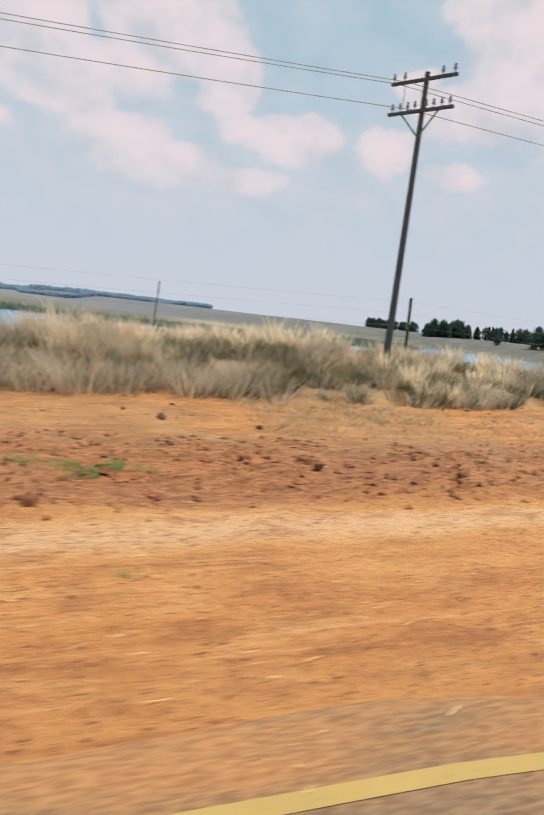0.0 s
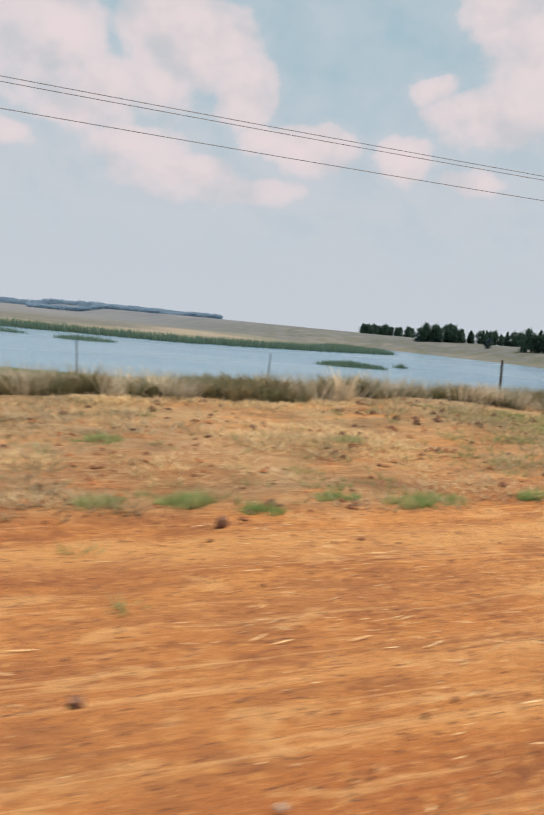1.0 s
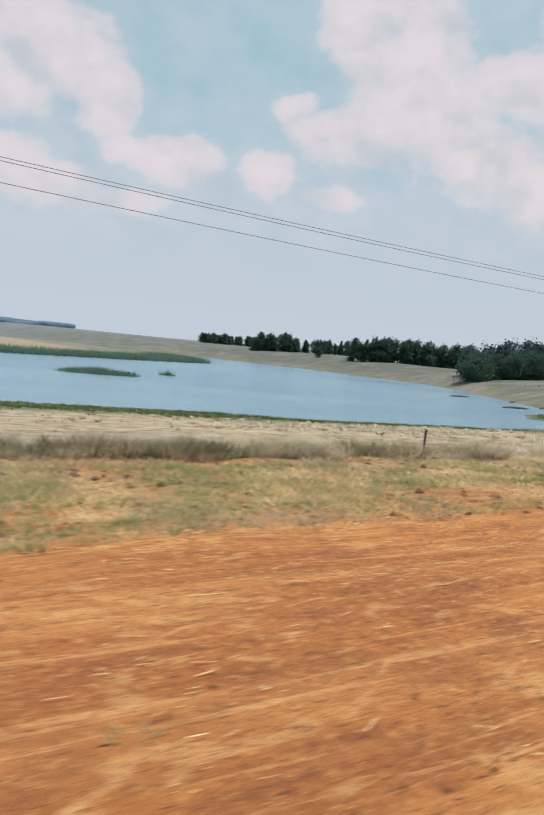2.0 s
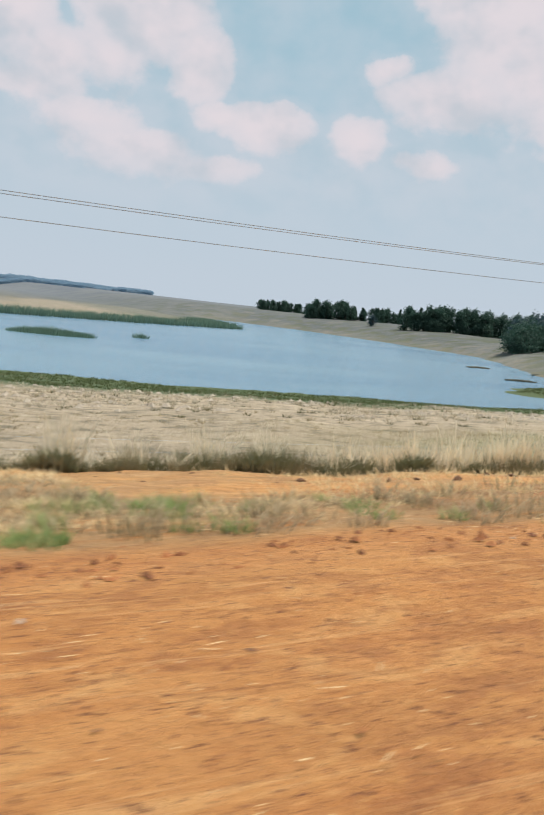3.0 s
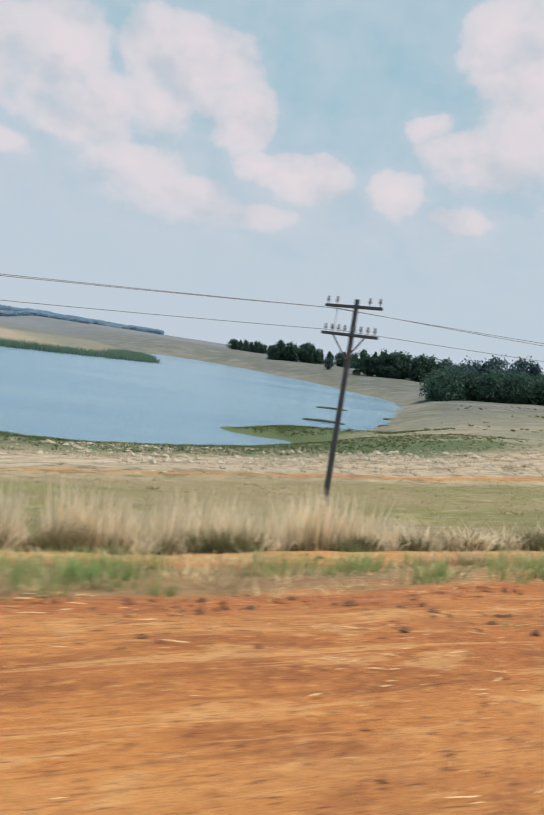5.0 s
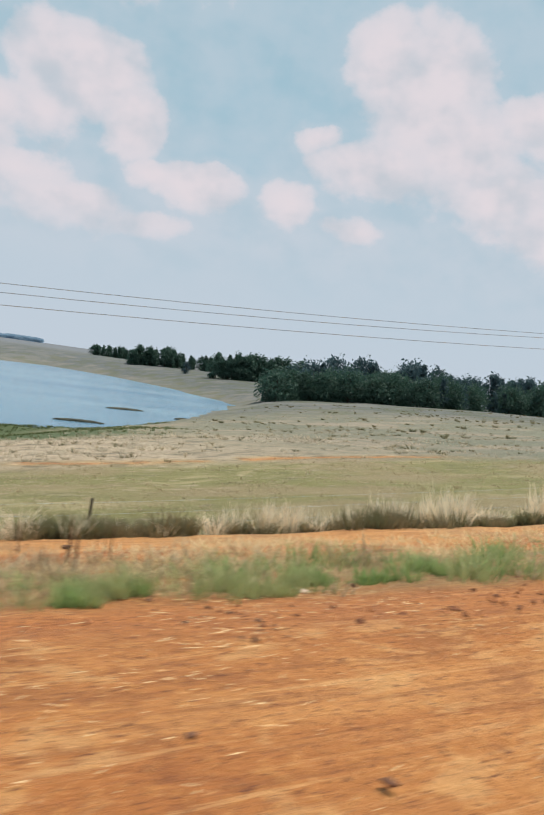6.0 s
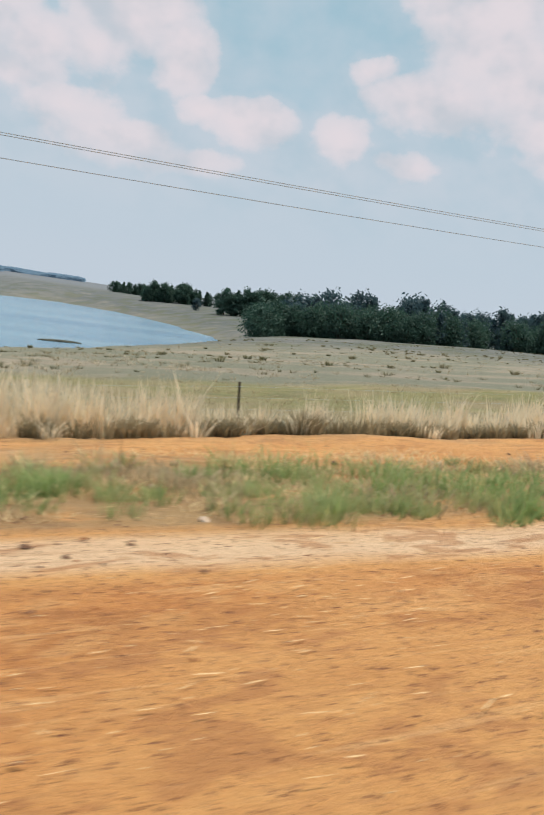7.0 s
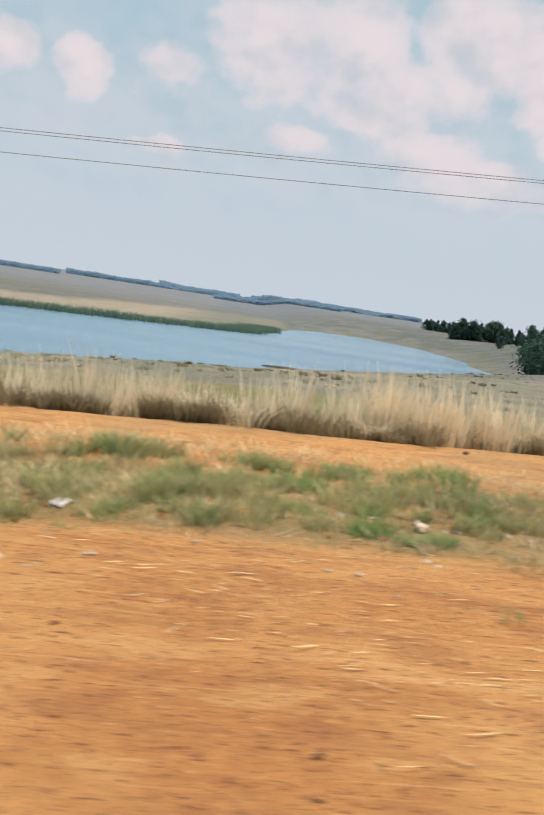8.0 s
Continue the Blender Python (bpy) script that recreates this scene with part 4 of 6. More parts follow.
def build_grass():
    x, y = scatter(3600, (70, 275), (11.3, 14.6), lambda x, y: smooth(x, 72, 84) * (0.25 + 0.75 * smooth(fractal(x, y, 2.5, 31), 0.40, 0.56)), 1)
    h = (0.42 + 0.40 * fractal(x, y, 5.0, 33) + 0.45 * smooth(fractal(x, y, 2.5, 31), 0.48, 0.66)) * (0.85 + 0.25 * smooth(x, 185, 215) + 0.6 * smooth(x, 232, 236) * smooth(x, 242, 238) + 0.45 * smooth(x, 100, 112) * smooth(x, 170, 145))
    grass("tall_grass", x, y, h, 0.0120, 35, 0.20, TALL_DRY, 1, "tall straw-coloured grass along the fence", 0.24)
    x, y = scatter(3400, (72, 275), (10.7, 12.2), lambda x, y: (0.12 + 0.88 * smooth(fractal(x, y * 0.5, 1.3, 34), 0.42, 0.54)) * smooth(x, 74, 84) * smooth(x, 212, 196), 11)
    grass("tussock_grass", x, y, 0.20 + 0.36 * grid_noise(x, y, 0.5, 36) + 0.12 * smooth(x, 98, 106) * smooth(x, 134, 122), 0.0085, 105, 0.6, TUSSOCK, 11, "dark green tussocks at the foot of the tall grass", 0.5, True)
    x, y = scatter(760, (190, 275), (10.9, 12.6), lambda x, y: smooth(x, 192, 206), 28)
    grass("brown_tussock", x, y, 0.22 + 0.34 * grid_noise(x, y, 0.5, 22), 0.010, 48, 0.5, BROWN_TUSSOCK, 28, "brown tussocks at the foot of the tall grass", 0.45)
    x, y = scatter(900, (72, 275), (10.8, 12.3), lambda x, y: smooth(x, 74, 84) * (1 - 0.6 * smooth(x, 86, 92) * smooth(x, 116, 108) - 0.7 * smooth(x, 180, 205)), 20)
    grass("bleached_tussock", x, y, 0.25 + 0.40 * grid_noise(x, y, 0.5, 66), 0.009, 34, 0.75, TALL_DRY, 20, "bleached tussocks at the foot of the tall grass", 0.4)
    x, y = scatter(1700, (-20, 92), (10.9, 14.0), lambda x, y: smooth(x, 90, 70) * (0.25 + 0.75 * smooth(x, 68, 58)) * (1 - 0.5 * smooth(x, 22, 26) * smooth(x, 40, 36)), 2)
    h = 0.20 + 0.34 * grid_noise(x, y, 0.6, 35) + 0.12 * smooth(x, 7, 1) + 0.10 * smooth(x, 24, 28) * smooth(x, 39, 35) + 0.07 * smooth(x, 39, 44)
    grass("scrub_grass", x, y, h, 0.0085, 100, 0.75, SCRUB, 2, "grey-green scrubby grass on the bank", 0.6, True)
    x, y = scatter(1150, (-20, 70), (10.9, 13.4), lambda x, y: (0.75 + 0.25 * smooth(x, 44, 32)) * (0.75 + 0.25 * smooth(x, 2, 8)), 17)
    grass("bank_tussock", x, y, 0.20 + 0.36 * grid_noise(x, y, 0.6, 40) - 0.04, 0.0085, 110, 0.75, TUSSOCK, 17, "dark tussocks on the bank", 0.6, True)
    x, y = scatter(1700, (-20, 60), (10.9, 14.5), lambda x, y: (1 - 0.75 * smooth(x, 6, 12) * smooth(x, 36, 30)) * smooth(fractal(x, y, 2.2, 55), 0.42, 0.55) * (0.12 + 0.88 * smooth(x, 34, 24)), 12)
    grass("dry_tuft", x, y, 0.30 + 0.40 * grid_noise(x, y, 0.6, 38) - 0.03, 0.007, 65, 0.45, TALL_DRY, 12, "pale dry tufts among the scrub", 0.3)
    x, y = scatter(10800, (74, 270), (4.4, 9.0), lambda x, y: (0.35 + 0.65 * smooth(y, 8.0, 6.8)) * smooth(zones(x, y, x * 0 + 80)[2], 0.1, 0.5) * (0.10 + 0.3 * smooth(x, 188, 198) + 0.90 * smooth(fractal(x, y, 1.4, 39), 0.42, 0.56)) * (1 - 0.86 * smooth(x, 213, 221)) * (1 - 0.85 * smooth(x, 94, 96.5) * smooth(x, 104, 101.5)) * (1 - 0.5 * smooth(x, 172, 180) * smooth(x, 193, 187) * smooth(y, 5.8, 6.3)), 3)
    grass("verge_grass", x, y, (0.10 + 0.26 * fractal(x, y, 1.4, 39) + 0.10 * grid_noise(x, y, 0.4, 42)) * (1 - 0.45 * smooth(x, 108, 100)), 0.0052, 38, 0.6, VERGE_GREEN, 3, "green grass along the verge", 0.75)
    x, y = scatter(4200, (76, 270), (5.0, 9.0), lambda x, y: smooth(zones(x, y, x * 0 + 80)[2], 0.05, 0.25) * smooth(fractal(x, y, 2.0, 29), 0.4, 0.55), 24)
    grass("pale_verge_grass", x, y, 0.12 + 0.24 * grid_noise(x, y, 0.5, 28), 0.006, 20, 0.8, SHORT_DRY, 24, "dry grass mixed into the green verge", 0.8)
    x, y = scatter(36000, (10, 86), (5.6, 10.6), lambda x, y: smooth(zones(x, y, x * 0 + 80)[2], 0.02, 0.22) * smooth(fractal(x, y, 0.9, 44), 0.34, 0.54), 4)
    grass("patchy_grass", x, y, 0.05 + 0.14 * fractal(x, y, 1.5, 41), 0.00875, 9, 0.7, GREEN_GRASS, 4, "patchy short grass on red earth", 0.6, True)
    x, y = scatter(22000, (4, 92), (6.0, 10.8), lambda x, y: np.maximum(smooth(x, 26, 30), 0.45 * smooth(y, 8.2, 8.7)) * smooth(fractal(x, y, 1.1, 46), 0.46, 0.6), 18)
    grass("flattened_grass", x, y, 0.07 + 0.12 * fractal(x, y, 1.5, 49), 0.01, 10, 1.2, SHORT_DRY, 18, "flattened dry grass among the green", 0.9, True)
    x, y = scatter(24000, (24, 92), (6.2, 10.8), lambda x, y: smooth(fractal(x, y, 1.4, 78), 0.44, 0.58) * smooth(x, 24, 30), 32)
    grass("straw_mat", x, y, 0.06 + 0.09 * fractal(x, y, 1.5, 79), 0.01, 12, 1.4, BLEACHED, 32, "mats of bleached straw on the verge", 1.1, True)
    x, y = scatter(7000, (92, 160), (5.3, 11.2), lambda x, y: smooth(fractal(x, y, 1.2, 50), 0.44, 0.6) * smooth(y, 5.2, 7.5) * smooth(x, 160, 135), 19)
    grass("flattened_grass", x, y, 0.08 + 0.12 * fractal(x, y, 1.5, 51), 0.00875, 10, 1.3, BLEACHED, 19, "bleached flattened grass on turned earth", 0.9, True)
    x, y = scatter(14000, (150, 270), (5.5, 9.4), lambda x, y: (0.6 + 0.4 * smooth(x, 214, 226)) * smooth(fractal(x, y, 1.3, 52), 0.42, 0.56) * (0.35 + 0.65 * smooth(y, 5.8, 7.2)), 29)
    grass("flattened_grass", x, y, 0.08 + 0.13 * fractal(x, y, 1.5, 53), 0.00875, 12, 1.3, BLEACHED, 29, "bleached flattened grass behind the green verge", 0.9, True)
    x, y = scatter(2600, (214, 266), (5.4, 8.8), lambda x, y: smooth(x, 214, 222) * smooth(fractal(x, y, 0.9, 100), 0.40, 0.54), 35)
    grass("olive_verge_grass", x, y, 0.06 + 0.16 * grid_noise(x, y, 0.6, 101), 0.006, 26, 0.9, OLIVE, 35, "thin olive grass between the verge tufts", 1.0, True)
    x, y = scatter(700, (-15, 270), (2.8, 9.0), lambda x, y: smooth(fractal(x, y, 5.0, 57), 0.5, 0.65), 13)
    grass("weed_tuft", x, y, 0.06 + 0.10 * fractal(x, y, 1.0, 58), 0.01, 22, 0.9, GREEN_GRASS, 13, "small green weeds in the red earth", 0.9, True)
    x, y = scatter(420, (110, 240), (6.0, 9.6), lambda x, y: (0.15 + 0.85 * smooth(x, 145, 165) * smooth(x, 212, 196)) * smooth(fractal(x, y, 6.0, 59), 0.4, 0.6), 14)
    grass("weed_stalks", x, y, 0.35 + 0.4 * fractal(x, y, 1.0, 60), 0.005, 3, 0.12, WEED, 14, "thin brown dead weed stalks", 0.08)
    x, y = scatter(1300, (216, 270), (5.6, 8.4), lambda x, y: smooth(fractal(x, y, 1.8, 26), 0.4, 0.52) * smooth(x, 216, 228), 26)
    grass("olive_tuft", x, y, 0.12 + 0.22 * grid_noise(x, y, 0.4, 24), 0.006, 60, 0.6, GREEN_GRASS, 26, "olive tufts among the verge grass", 0.6)
    x, y = scatter(110, (32.6, 36.2), (11.6, 12.9), lambda x, y: x * 0 + 0.8, 30)
    grass("low_shrub", x, y, 0.30 + 0.34 * smooth(np.abs(x - 34.2), 1.8, 0.4) * grid_noise(x, y, 0.4, 25), 0.014, 70, 0.8, TUSSOCK, 30, "low dark green shrubs on the bank", 0.6)
    x, y = scatter(5200, (70, 160), (13.6, 19.5), lambda x, y: smooth(x, 72, 84) * smooth(x, 160, 130) * (0.3 + 0.7 * smooth(fractal(x, y, 3.0, 74), 0.4, 0.56)) * smooth(y, 20, 15), 31)
    grass("bleached_grass", x, y, 0.16 + 0.36 * grid_noise(x, y, 0.8, 75), 0.009, 26, 0.45, TALL_DRY, 31, "bleached grass beyond the fence", 0.5)
    x, y = scatter(1000, (38, 72), (10.65, 11.35), lambda x, y: 0.35 + 0.65 * smooth(fractal(x, y, 1.6, 102), 0.40, 0.55), 36)
    grass("scrub_grass", x, y, 0.16 + 0.30 * grid_noise(x, y, 0.6, 103), 0.008, 60, 0.8, SCRUB, 36, "low grey-green scrub on the lip of the bank", 0.7, True)
    x, y = scatter(520, (38, 72), (10.65, 11.35), lambda x, y: 0.2 + 0.8 * smooth(fractal(x, y, 1.3, 104), 0.44, 0.56), 37)
    grass("bank_tussock", x, y, 0.20 + 0.32 * grid_noise(x, y, 0.6, 105), 0.008, 80, 0.7, TUSSOCK, 37, "dark tussocks on the lip of the bank", 0.6, True)
    rng = np.random.default_rng(203)
    for first, last, step, high, mat, label in ((22.5, 64, 1.0, 0.46, TUSSOCK, "rounded dark green tussocks along the bank"), (86, 134, 1.05, 0.46, TUSSOCK, "rounded dark green tussocks at the foot of the tall grass"),
                                                (156, 206, 1.25, 0.44, TUSSOCK, "dark tussocks in a broken row before the fence"), (206, 262, 1.1, 0.42, BROWN_TUSSOCK, "dark brown tussocks at the foot of the tall grass")):
        xs, ys, hs = [], [], []
        for cx in np.arange(first, last, step):
            n, r, tall = 12, rng.uniform(0.2, 0.5), high * rng.uniform(0.55, 1.15) * (1.25 if 40 < cx < 70 else 1.0)
            a, q = rng.uniform(0, 6.28, n), np.sqrt(rng.uniform(0, 1, n))
            xs += list(cx + rng.uniform(-0.6, 0.6) + r * q * np.cos(a))
            ys += list(11.0 + rng.uniform(0, 0.6) + 0.6 * r * q * np.sin(a))
            hs += list(tall * (1.1 - 0.5 * q))
        grass("tussock_clump", np.array(xs), np.array(ys), np.array(hs), 0.012, 42, 0.55, mat, 203, label, 0.4)
    xs, ys, hs = [], [], []
    for cx in np.concatenate([np.arange(84, 104, 1.1), np.arange(110, 134, 1.15), np.arange(186, 262, 1.9)]):
        n, tall = 7, rng.uniform(0.6, 1.15)
        xs += list(cx + rng.uniform(-0.5, 0.5) + rng.normal(0, 0.13, n))
        ys += list(11.5 + rng.uniform(0, 0.9) + rng.normal(0, 0.1, n))
        hs += list(tall * rng.uniform(0.75, 1.1, n))
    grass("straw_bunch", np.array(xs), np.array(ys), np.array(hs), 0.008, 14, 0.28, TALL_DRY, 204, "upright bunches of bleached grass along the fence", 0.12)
    a = np.array([(17.5, 12.2, 0.9), (17.65, 12.3, 0.75), (97.2, 12.0, 1.0), (97.5, 12.1, 0.9), (98.7, 12.0, 1.2), (99.5, 12.3, 1.0), (100.9, 12.0, 1.3), (101.7, 12.2, 1.0), (102.8, 11.9, 1.1), (104.5, 12.4, 0.9), (34.5, 11.6, 0.55)])
    grass("tall_plume", a[:, 0], a[:, 1], a[:, 2], 0.008, 26, 0.2, TALL_DRY, 27, "tall bleached plumes of dry grass", 0.12)
    x, y = scatter(210, (158, 184), (6.8, 9.2), lambda x, y: x * 0 + 0.7, 25)
    grass("weed_stalks", x, y, 0.44 + 0.26 * grid_noise(x, y, 0.5, 27), 0.012, 1, 0.12, WEED, 25, "upright brown dead weed stalks", 0.1)
    x, y = scatter(24000, (-40, 400), (14, 230), lambda x, y: smooth(shore_distance(x, y) - 22 * smooth(x, 215, 195) * (y < 130), 3, 14) * smooth(y, 260, 60) * (0.15 + 0.85 * smooth(fractal(x, y, 6.0, 43), 0.42, 0.6)) * (0.25 + 0.75 * smooth(y, 34, 48)), 5)
    grass("field_grass", x, y, 0.10 + 0.30 * fractal(x, y, 6.0, 45), 0.02, 8, 0.8, SHORT_DRY, 5, "dry tussocky grass sloping to the lake", 0.6, True)
    x, y = scatter(20000, (76, 240), (14.5, 36), lambda x, y: smooth(y, 37, 33) * (0.25 + 0.75 * smooth(fractal(x, y, 3.0, 76), 0.40, 0.58)), 33)
    grass("meadow_grass", x, y, 0.05 + 0.13 * fractal(x, y, 3.0, 77), 0.0125, 8, 0.9, SHORT_DRY, 33, "short dry grass over the meadow", 0.9, True)
    x, y = scatter(3600, (184, 224), (100, 126), lambda x, y: smooth(shore_distance(x, y), 0.1, 1.2) * (0.4 + 0.6 * smooth(fractal(x, y, 3.0, 65), 0.4, 0.55)), 34)
    grass("shore_sedge", x, y, 0.10 + 0.34 * fractal(x, y, 3.0, 66), 0.05625, 8, 0.9, SEDGE, 34, "dark sedge on the muddy spit", 0.6, True)
    x, y = scatter(1000, (60, 420), (34, 230), lambda x, y: smooth(shore_distance(x, y), 8, 20) * smooth(fractal(x, y, 8.0, 61), 0.46, 0.6), 15)
    grass("low_bush", x, y, 0.12 + 0.55 * fractal(x, y, 1.0, 62) ** 2, 0.0275, 26, 1.1, TUSSOCK, 15, "low dark bushes dotted over the slope", 0.8, True)
    x, y = scatter(6500, (80, 230), (35, 66), lambda x, y: smooth(np.abs(y - 50), 15, 8) * smooth(fractal(x, y, 5.0, 68), 0.42, 0.56), 22)
    grass("bleached_tuft", x, y, 0.10 + 0.30 * grid_noise(x, y, 0.7, 69), 0.0175, 16, 0.9, SCRUB, 22, "bleached tufts among the rocks on the slope", 0.6, True)
    x, y = scatter(1300, (80, 260), (35, 90), lambda x, y: smooth(fractal(x, y, 7.0, 72), 0.42, 0.56), 23)
    grass("sedge_tuft", x, y, 0.08 + 0.34 * grid_noise(x, y, 0.7, 73), 0.02, 22, 0.9, TUSSOCK, 23, "dark tufts among the rocks on the slope", 0.8, True)
    x, y = scatter(1100, (215, 430), (60, 225), lambda x, y: smooth(shore_distance(x, y), 8, 20) * smooth(fractal(x, y, 22.0, 65), 0.48, 0.62), 21)
    grass("hill_shrub", x, y, 0.15 + 0.7 * grid_noise(x, y, 1.0, 67) ** 2, 0.022, 70, 1.0, TUSSOCK, 21, "dark shrubs over the crest of the slope", 0.7)
    x, y = scatter(19000, (60, 215), (46, 120), lambda x, y: smooth(shore_distance(x, y), 0.3, 2) * smooth(shore_distance(x, y) + 14 * fractal(x, y, 9.0, 64), 42, 26), 16)
    grass("shore_sedge", x, y, 0.12 + 0.30 * fractal(x, y, 5.0, 63), 0.05, 7, 0.9, SEDGE, 16, "dark green sedge on the near shore", 0.6, True)
    x, y = scatter(42000, (-200, 262), (255, 460), lambda x, y: smooth(shore_distance(x, y), -6, 1) * smooth(shore_distance(x, y), 22, 6), 6)
    grass("reed_bed", x, y, 2.2 + 0.9 * fractal(x, y, 25.0, 47) + 0.8 * grid_noise(x, y, 2.0, 98), 0.12, 8, 0.45, REED, 6, "green reeds along the far water's edge", 0.8, True)
    rng = np.random.default_rng(70)
    for cx, cy, ax, ay, n in ((120.5, 174, 9.0, 4.5, 800), (62, 207, 8, 5, 300), (40, 222, 9, 4, 260), (145, 192, 1.6, 1.2, 60)):
        a, r = rng.uniform(0, 6.28, n), np.sqrt(rng.uniform(0, 1, n))
        x, y = cx + ax * r * np.cos(a), cy + ay * r * np.sin(a)
        grass("reed_islet", x, y, (1.7 + 0.8 * fractal(x, y, 3.0, 48)) * (1.1 - 0.5 * r) + 1.1, 0.08, 7, 0.25, REED, 71, "islet of green reeds in the lake", 0.4)


build_grass()


# ---- stones, clods and straw ----
def lumps(name, x, y, size, mat, seed, label, category, flat=0.6, sink=0.35, coarse=False):
    """Rough angular lumps lying at x, y, as one mesh."""
    rng = np.random.default_rng(seed)
    bm = bmesh.new()
    bmesh.ops.create_icosphere(bm, subdivisions=1, radius=1.0)
    base = np.array([v.co[:] for v in bm.verts])
    tri = np.array([[v.index for v in f.verts] for f in bm.faces])
    bm.free()
    if coarse:
        base = np.array([(1, 0, 0), (0, 1, 0), (-1, 0, 0), (0, -1, 0), (0.2, 0.1, 1), (0, 0, -0.5)], float)
        tri = np.array([(0, 1, 4), (1, 2, 4), (2, 3, 4), (3, 0, 4)])
    n, k = len(x), len(base)
    v = base[None] * (1 + rng.normal(0, 0.22, (n, k, 1)))
    a = rng.uniform(0, 6.28, n)[:, None]
    sx, sy = rng.uniform(0.7, 1.4, (n, 1)), rng.uniform(0.6, 1.0, (n, 1))
    vx, vy = v[..., 0] * sx, v[..., 1] * sy
    out = np.empty((n, k, 3))
    out[..., 0] = x[:, None] + size[:, None] * (vx * np.cos(a) - vy * np.sin(a))
    out[..., 1] = y[:, None] + size[:, None] * (vx * np.sin(a) + vy * np.cos(a))
    out[..., 2] = (land(x, y) + size * flat * (1 - 2 * sink))[:, None] + size[:, None] * v[..., 2] * flat
    faces = (np.arange(n)[:, None, None] * k + tri).reshape(-1, 3)
    return tagged(new(name, raw_mesh(name, out.reshape(-1, 3), faces, mat)), label, category, kind="stuff" if n > 1 else "")


def build_litter():
    def many(count, xr, yr, keep, seed, low, high):
        x, y = scatter(count, xr, yr, keep, seed)
        return x, y, low + (high - low) * np.random.default_rng(seed).uniform(0, 1, len(x)) ** 4

    x, y, z = many(26000, (-18, 36), (5.5, 8.8), lambda x, y: turned_earth(x, y) * (0.25 + 0.75 * smooth(fractal(x, y, 1.3, 80), 0.35, 0.6)), 21, 0.016, 0.055)
    lumps("clods", x, y, z, CLOD, 21, "rough red clods in a graded windrow", "earth", coarse=True)
    x, y, z = many(560, (-18, 34), (5.7, 8.4), lambda x, y: turned_earth(x, y) * smooth(fractal(x, y, 1.6, 87), 0.48, 0.62) * smooth(x, 29, 23), 31, 0.02, 0.095)
    lumps("clods", x, y, z, CLOD, 31, "larger broken clods in the windrow", "earth", 0.7)
    x, y, z = many(19000, (99, 132), (4.0, 8.6), lambda x, y: smooth(y, 4.0, 5.4) * smooth(y, 8.6, 7.6) * smooth(fractal(x, y, 1.4, 81), 0.35, 0.6), 22, 0.014, 0.058)
    lumps("clods", x, y, z, CLOD, 22, "rough red clods and turned earth", "earth", coarse=True)
    x, y, z = many(900, (99, 134), (4.4, 7.6), lambda x, y: smooth(fractal(x, y, 1.6, 88), 0.48, 0.62) * (0.3 + 0.7 * smooth(x, 102, 105)), 32, 0.018, 0.07)
    lumps("clods", x, y, z, CLOD, 32, "larger broken clods of turned earth", "earth", 0.7)
    x, y, z = many(32000, (-18, 262), (2.1, 7.5), lambda x, y: 0.12 + 0.88 * smooth(fractal(x, y, 2.0, 82), 0.44, 0.62), 23, 0.007, 0.024)
    lumps("clods", x, y, z, CLOD, 23, "small red clods scattered over the verge", "earth", coarse=True)
    x, y, z = many(15000, (86, 208), (3.6, 5.6), lambda x, y: smooth(zones(x, y, x * 0 + 80)[6], 0.1, 0.6) * (0.3 + 0.7 * smooth(fractal(x, y, 0.9, 97), 0.38, 0.6)), 38, 0.010, 0.055)
    lumps("clods", x, y, z, CLOD, 38, "crumbly red clods along the edge of the grass", "earth", coarse=True)
    x, y, z = many(7000, (26, 88), (5.9, 10.8), lambda x, y: smooth(fractal(x, y, 1.3, 94), 0.42, 0.58), 35, 0.010, 0.06)
    lumps("clods", x, y, z, CLOD, 35, "broken clods among the patchy grass", "earth", coarse=True)
    x, y, z = many(5200, (24, 90), (5.9, 10.7), lambda x, y: smooth(fractal(x, y, 0.9, 106), 0.46, 0.60), 41, 0.016, 0.075)
    lumps("clods", x, y, z, DARK_EARTH, 41, "dark clods among the patchy grass", "earth", coarse=True)
    x, y, z = many(2600, (99, 134), (4.6, 8.2), lambda x, y: smooth(fractal(x, y, 0.9, 107), 0.46, 0.60), 42, 0.016, 0.08)
    lumps("clods", x, y, z, DARK_EARTH, 42, "dark clods in the turned earth", "earth", coarse=True)
    x, y, z = many(4200, (128, 212), (4.0, 5.8), lambda x, y: smooth(fractal(x, y, 1.0, 108), 0.44, 0.58), 43, 0.014, 0.05)
    lumps("clods", x, y, z, DARK_EARTH, 43, "dark crumbs along the edge of the green verge", "earth", coarse=True)
    x, y, z = many(900, (37.8, 41.5), (4.2, 6.0), lambda x, y: smooth(fractal(x, y, 0.7, 95), 0.46, 0.6), 36, 0.010, 0.05)
    lumps("clods", x, y, z, DARK_EARTH, 36, "dark crumbs of dumped earth", "earth", coarse=True)
    x, y, z = many(1100, (212, 264), (4.6, 5.9), lambda x, y: smooth(x, 212, 228) * smooth(fractal(x, y, 1.2, 96), 0.42, 0.56), 37, 0.008, 0.035)
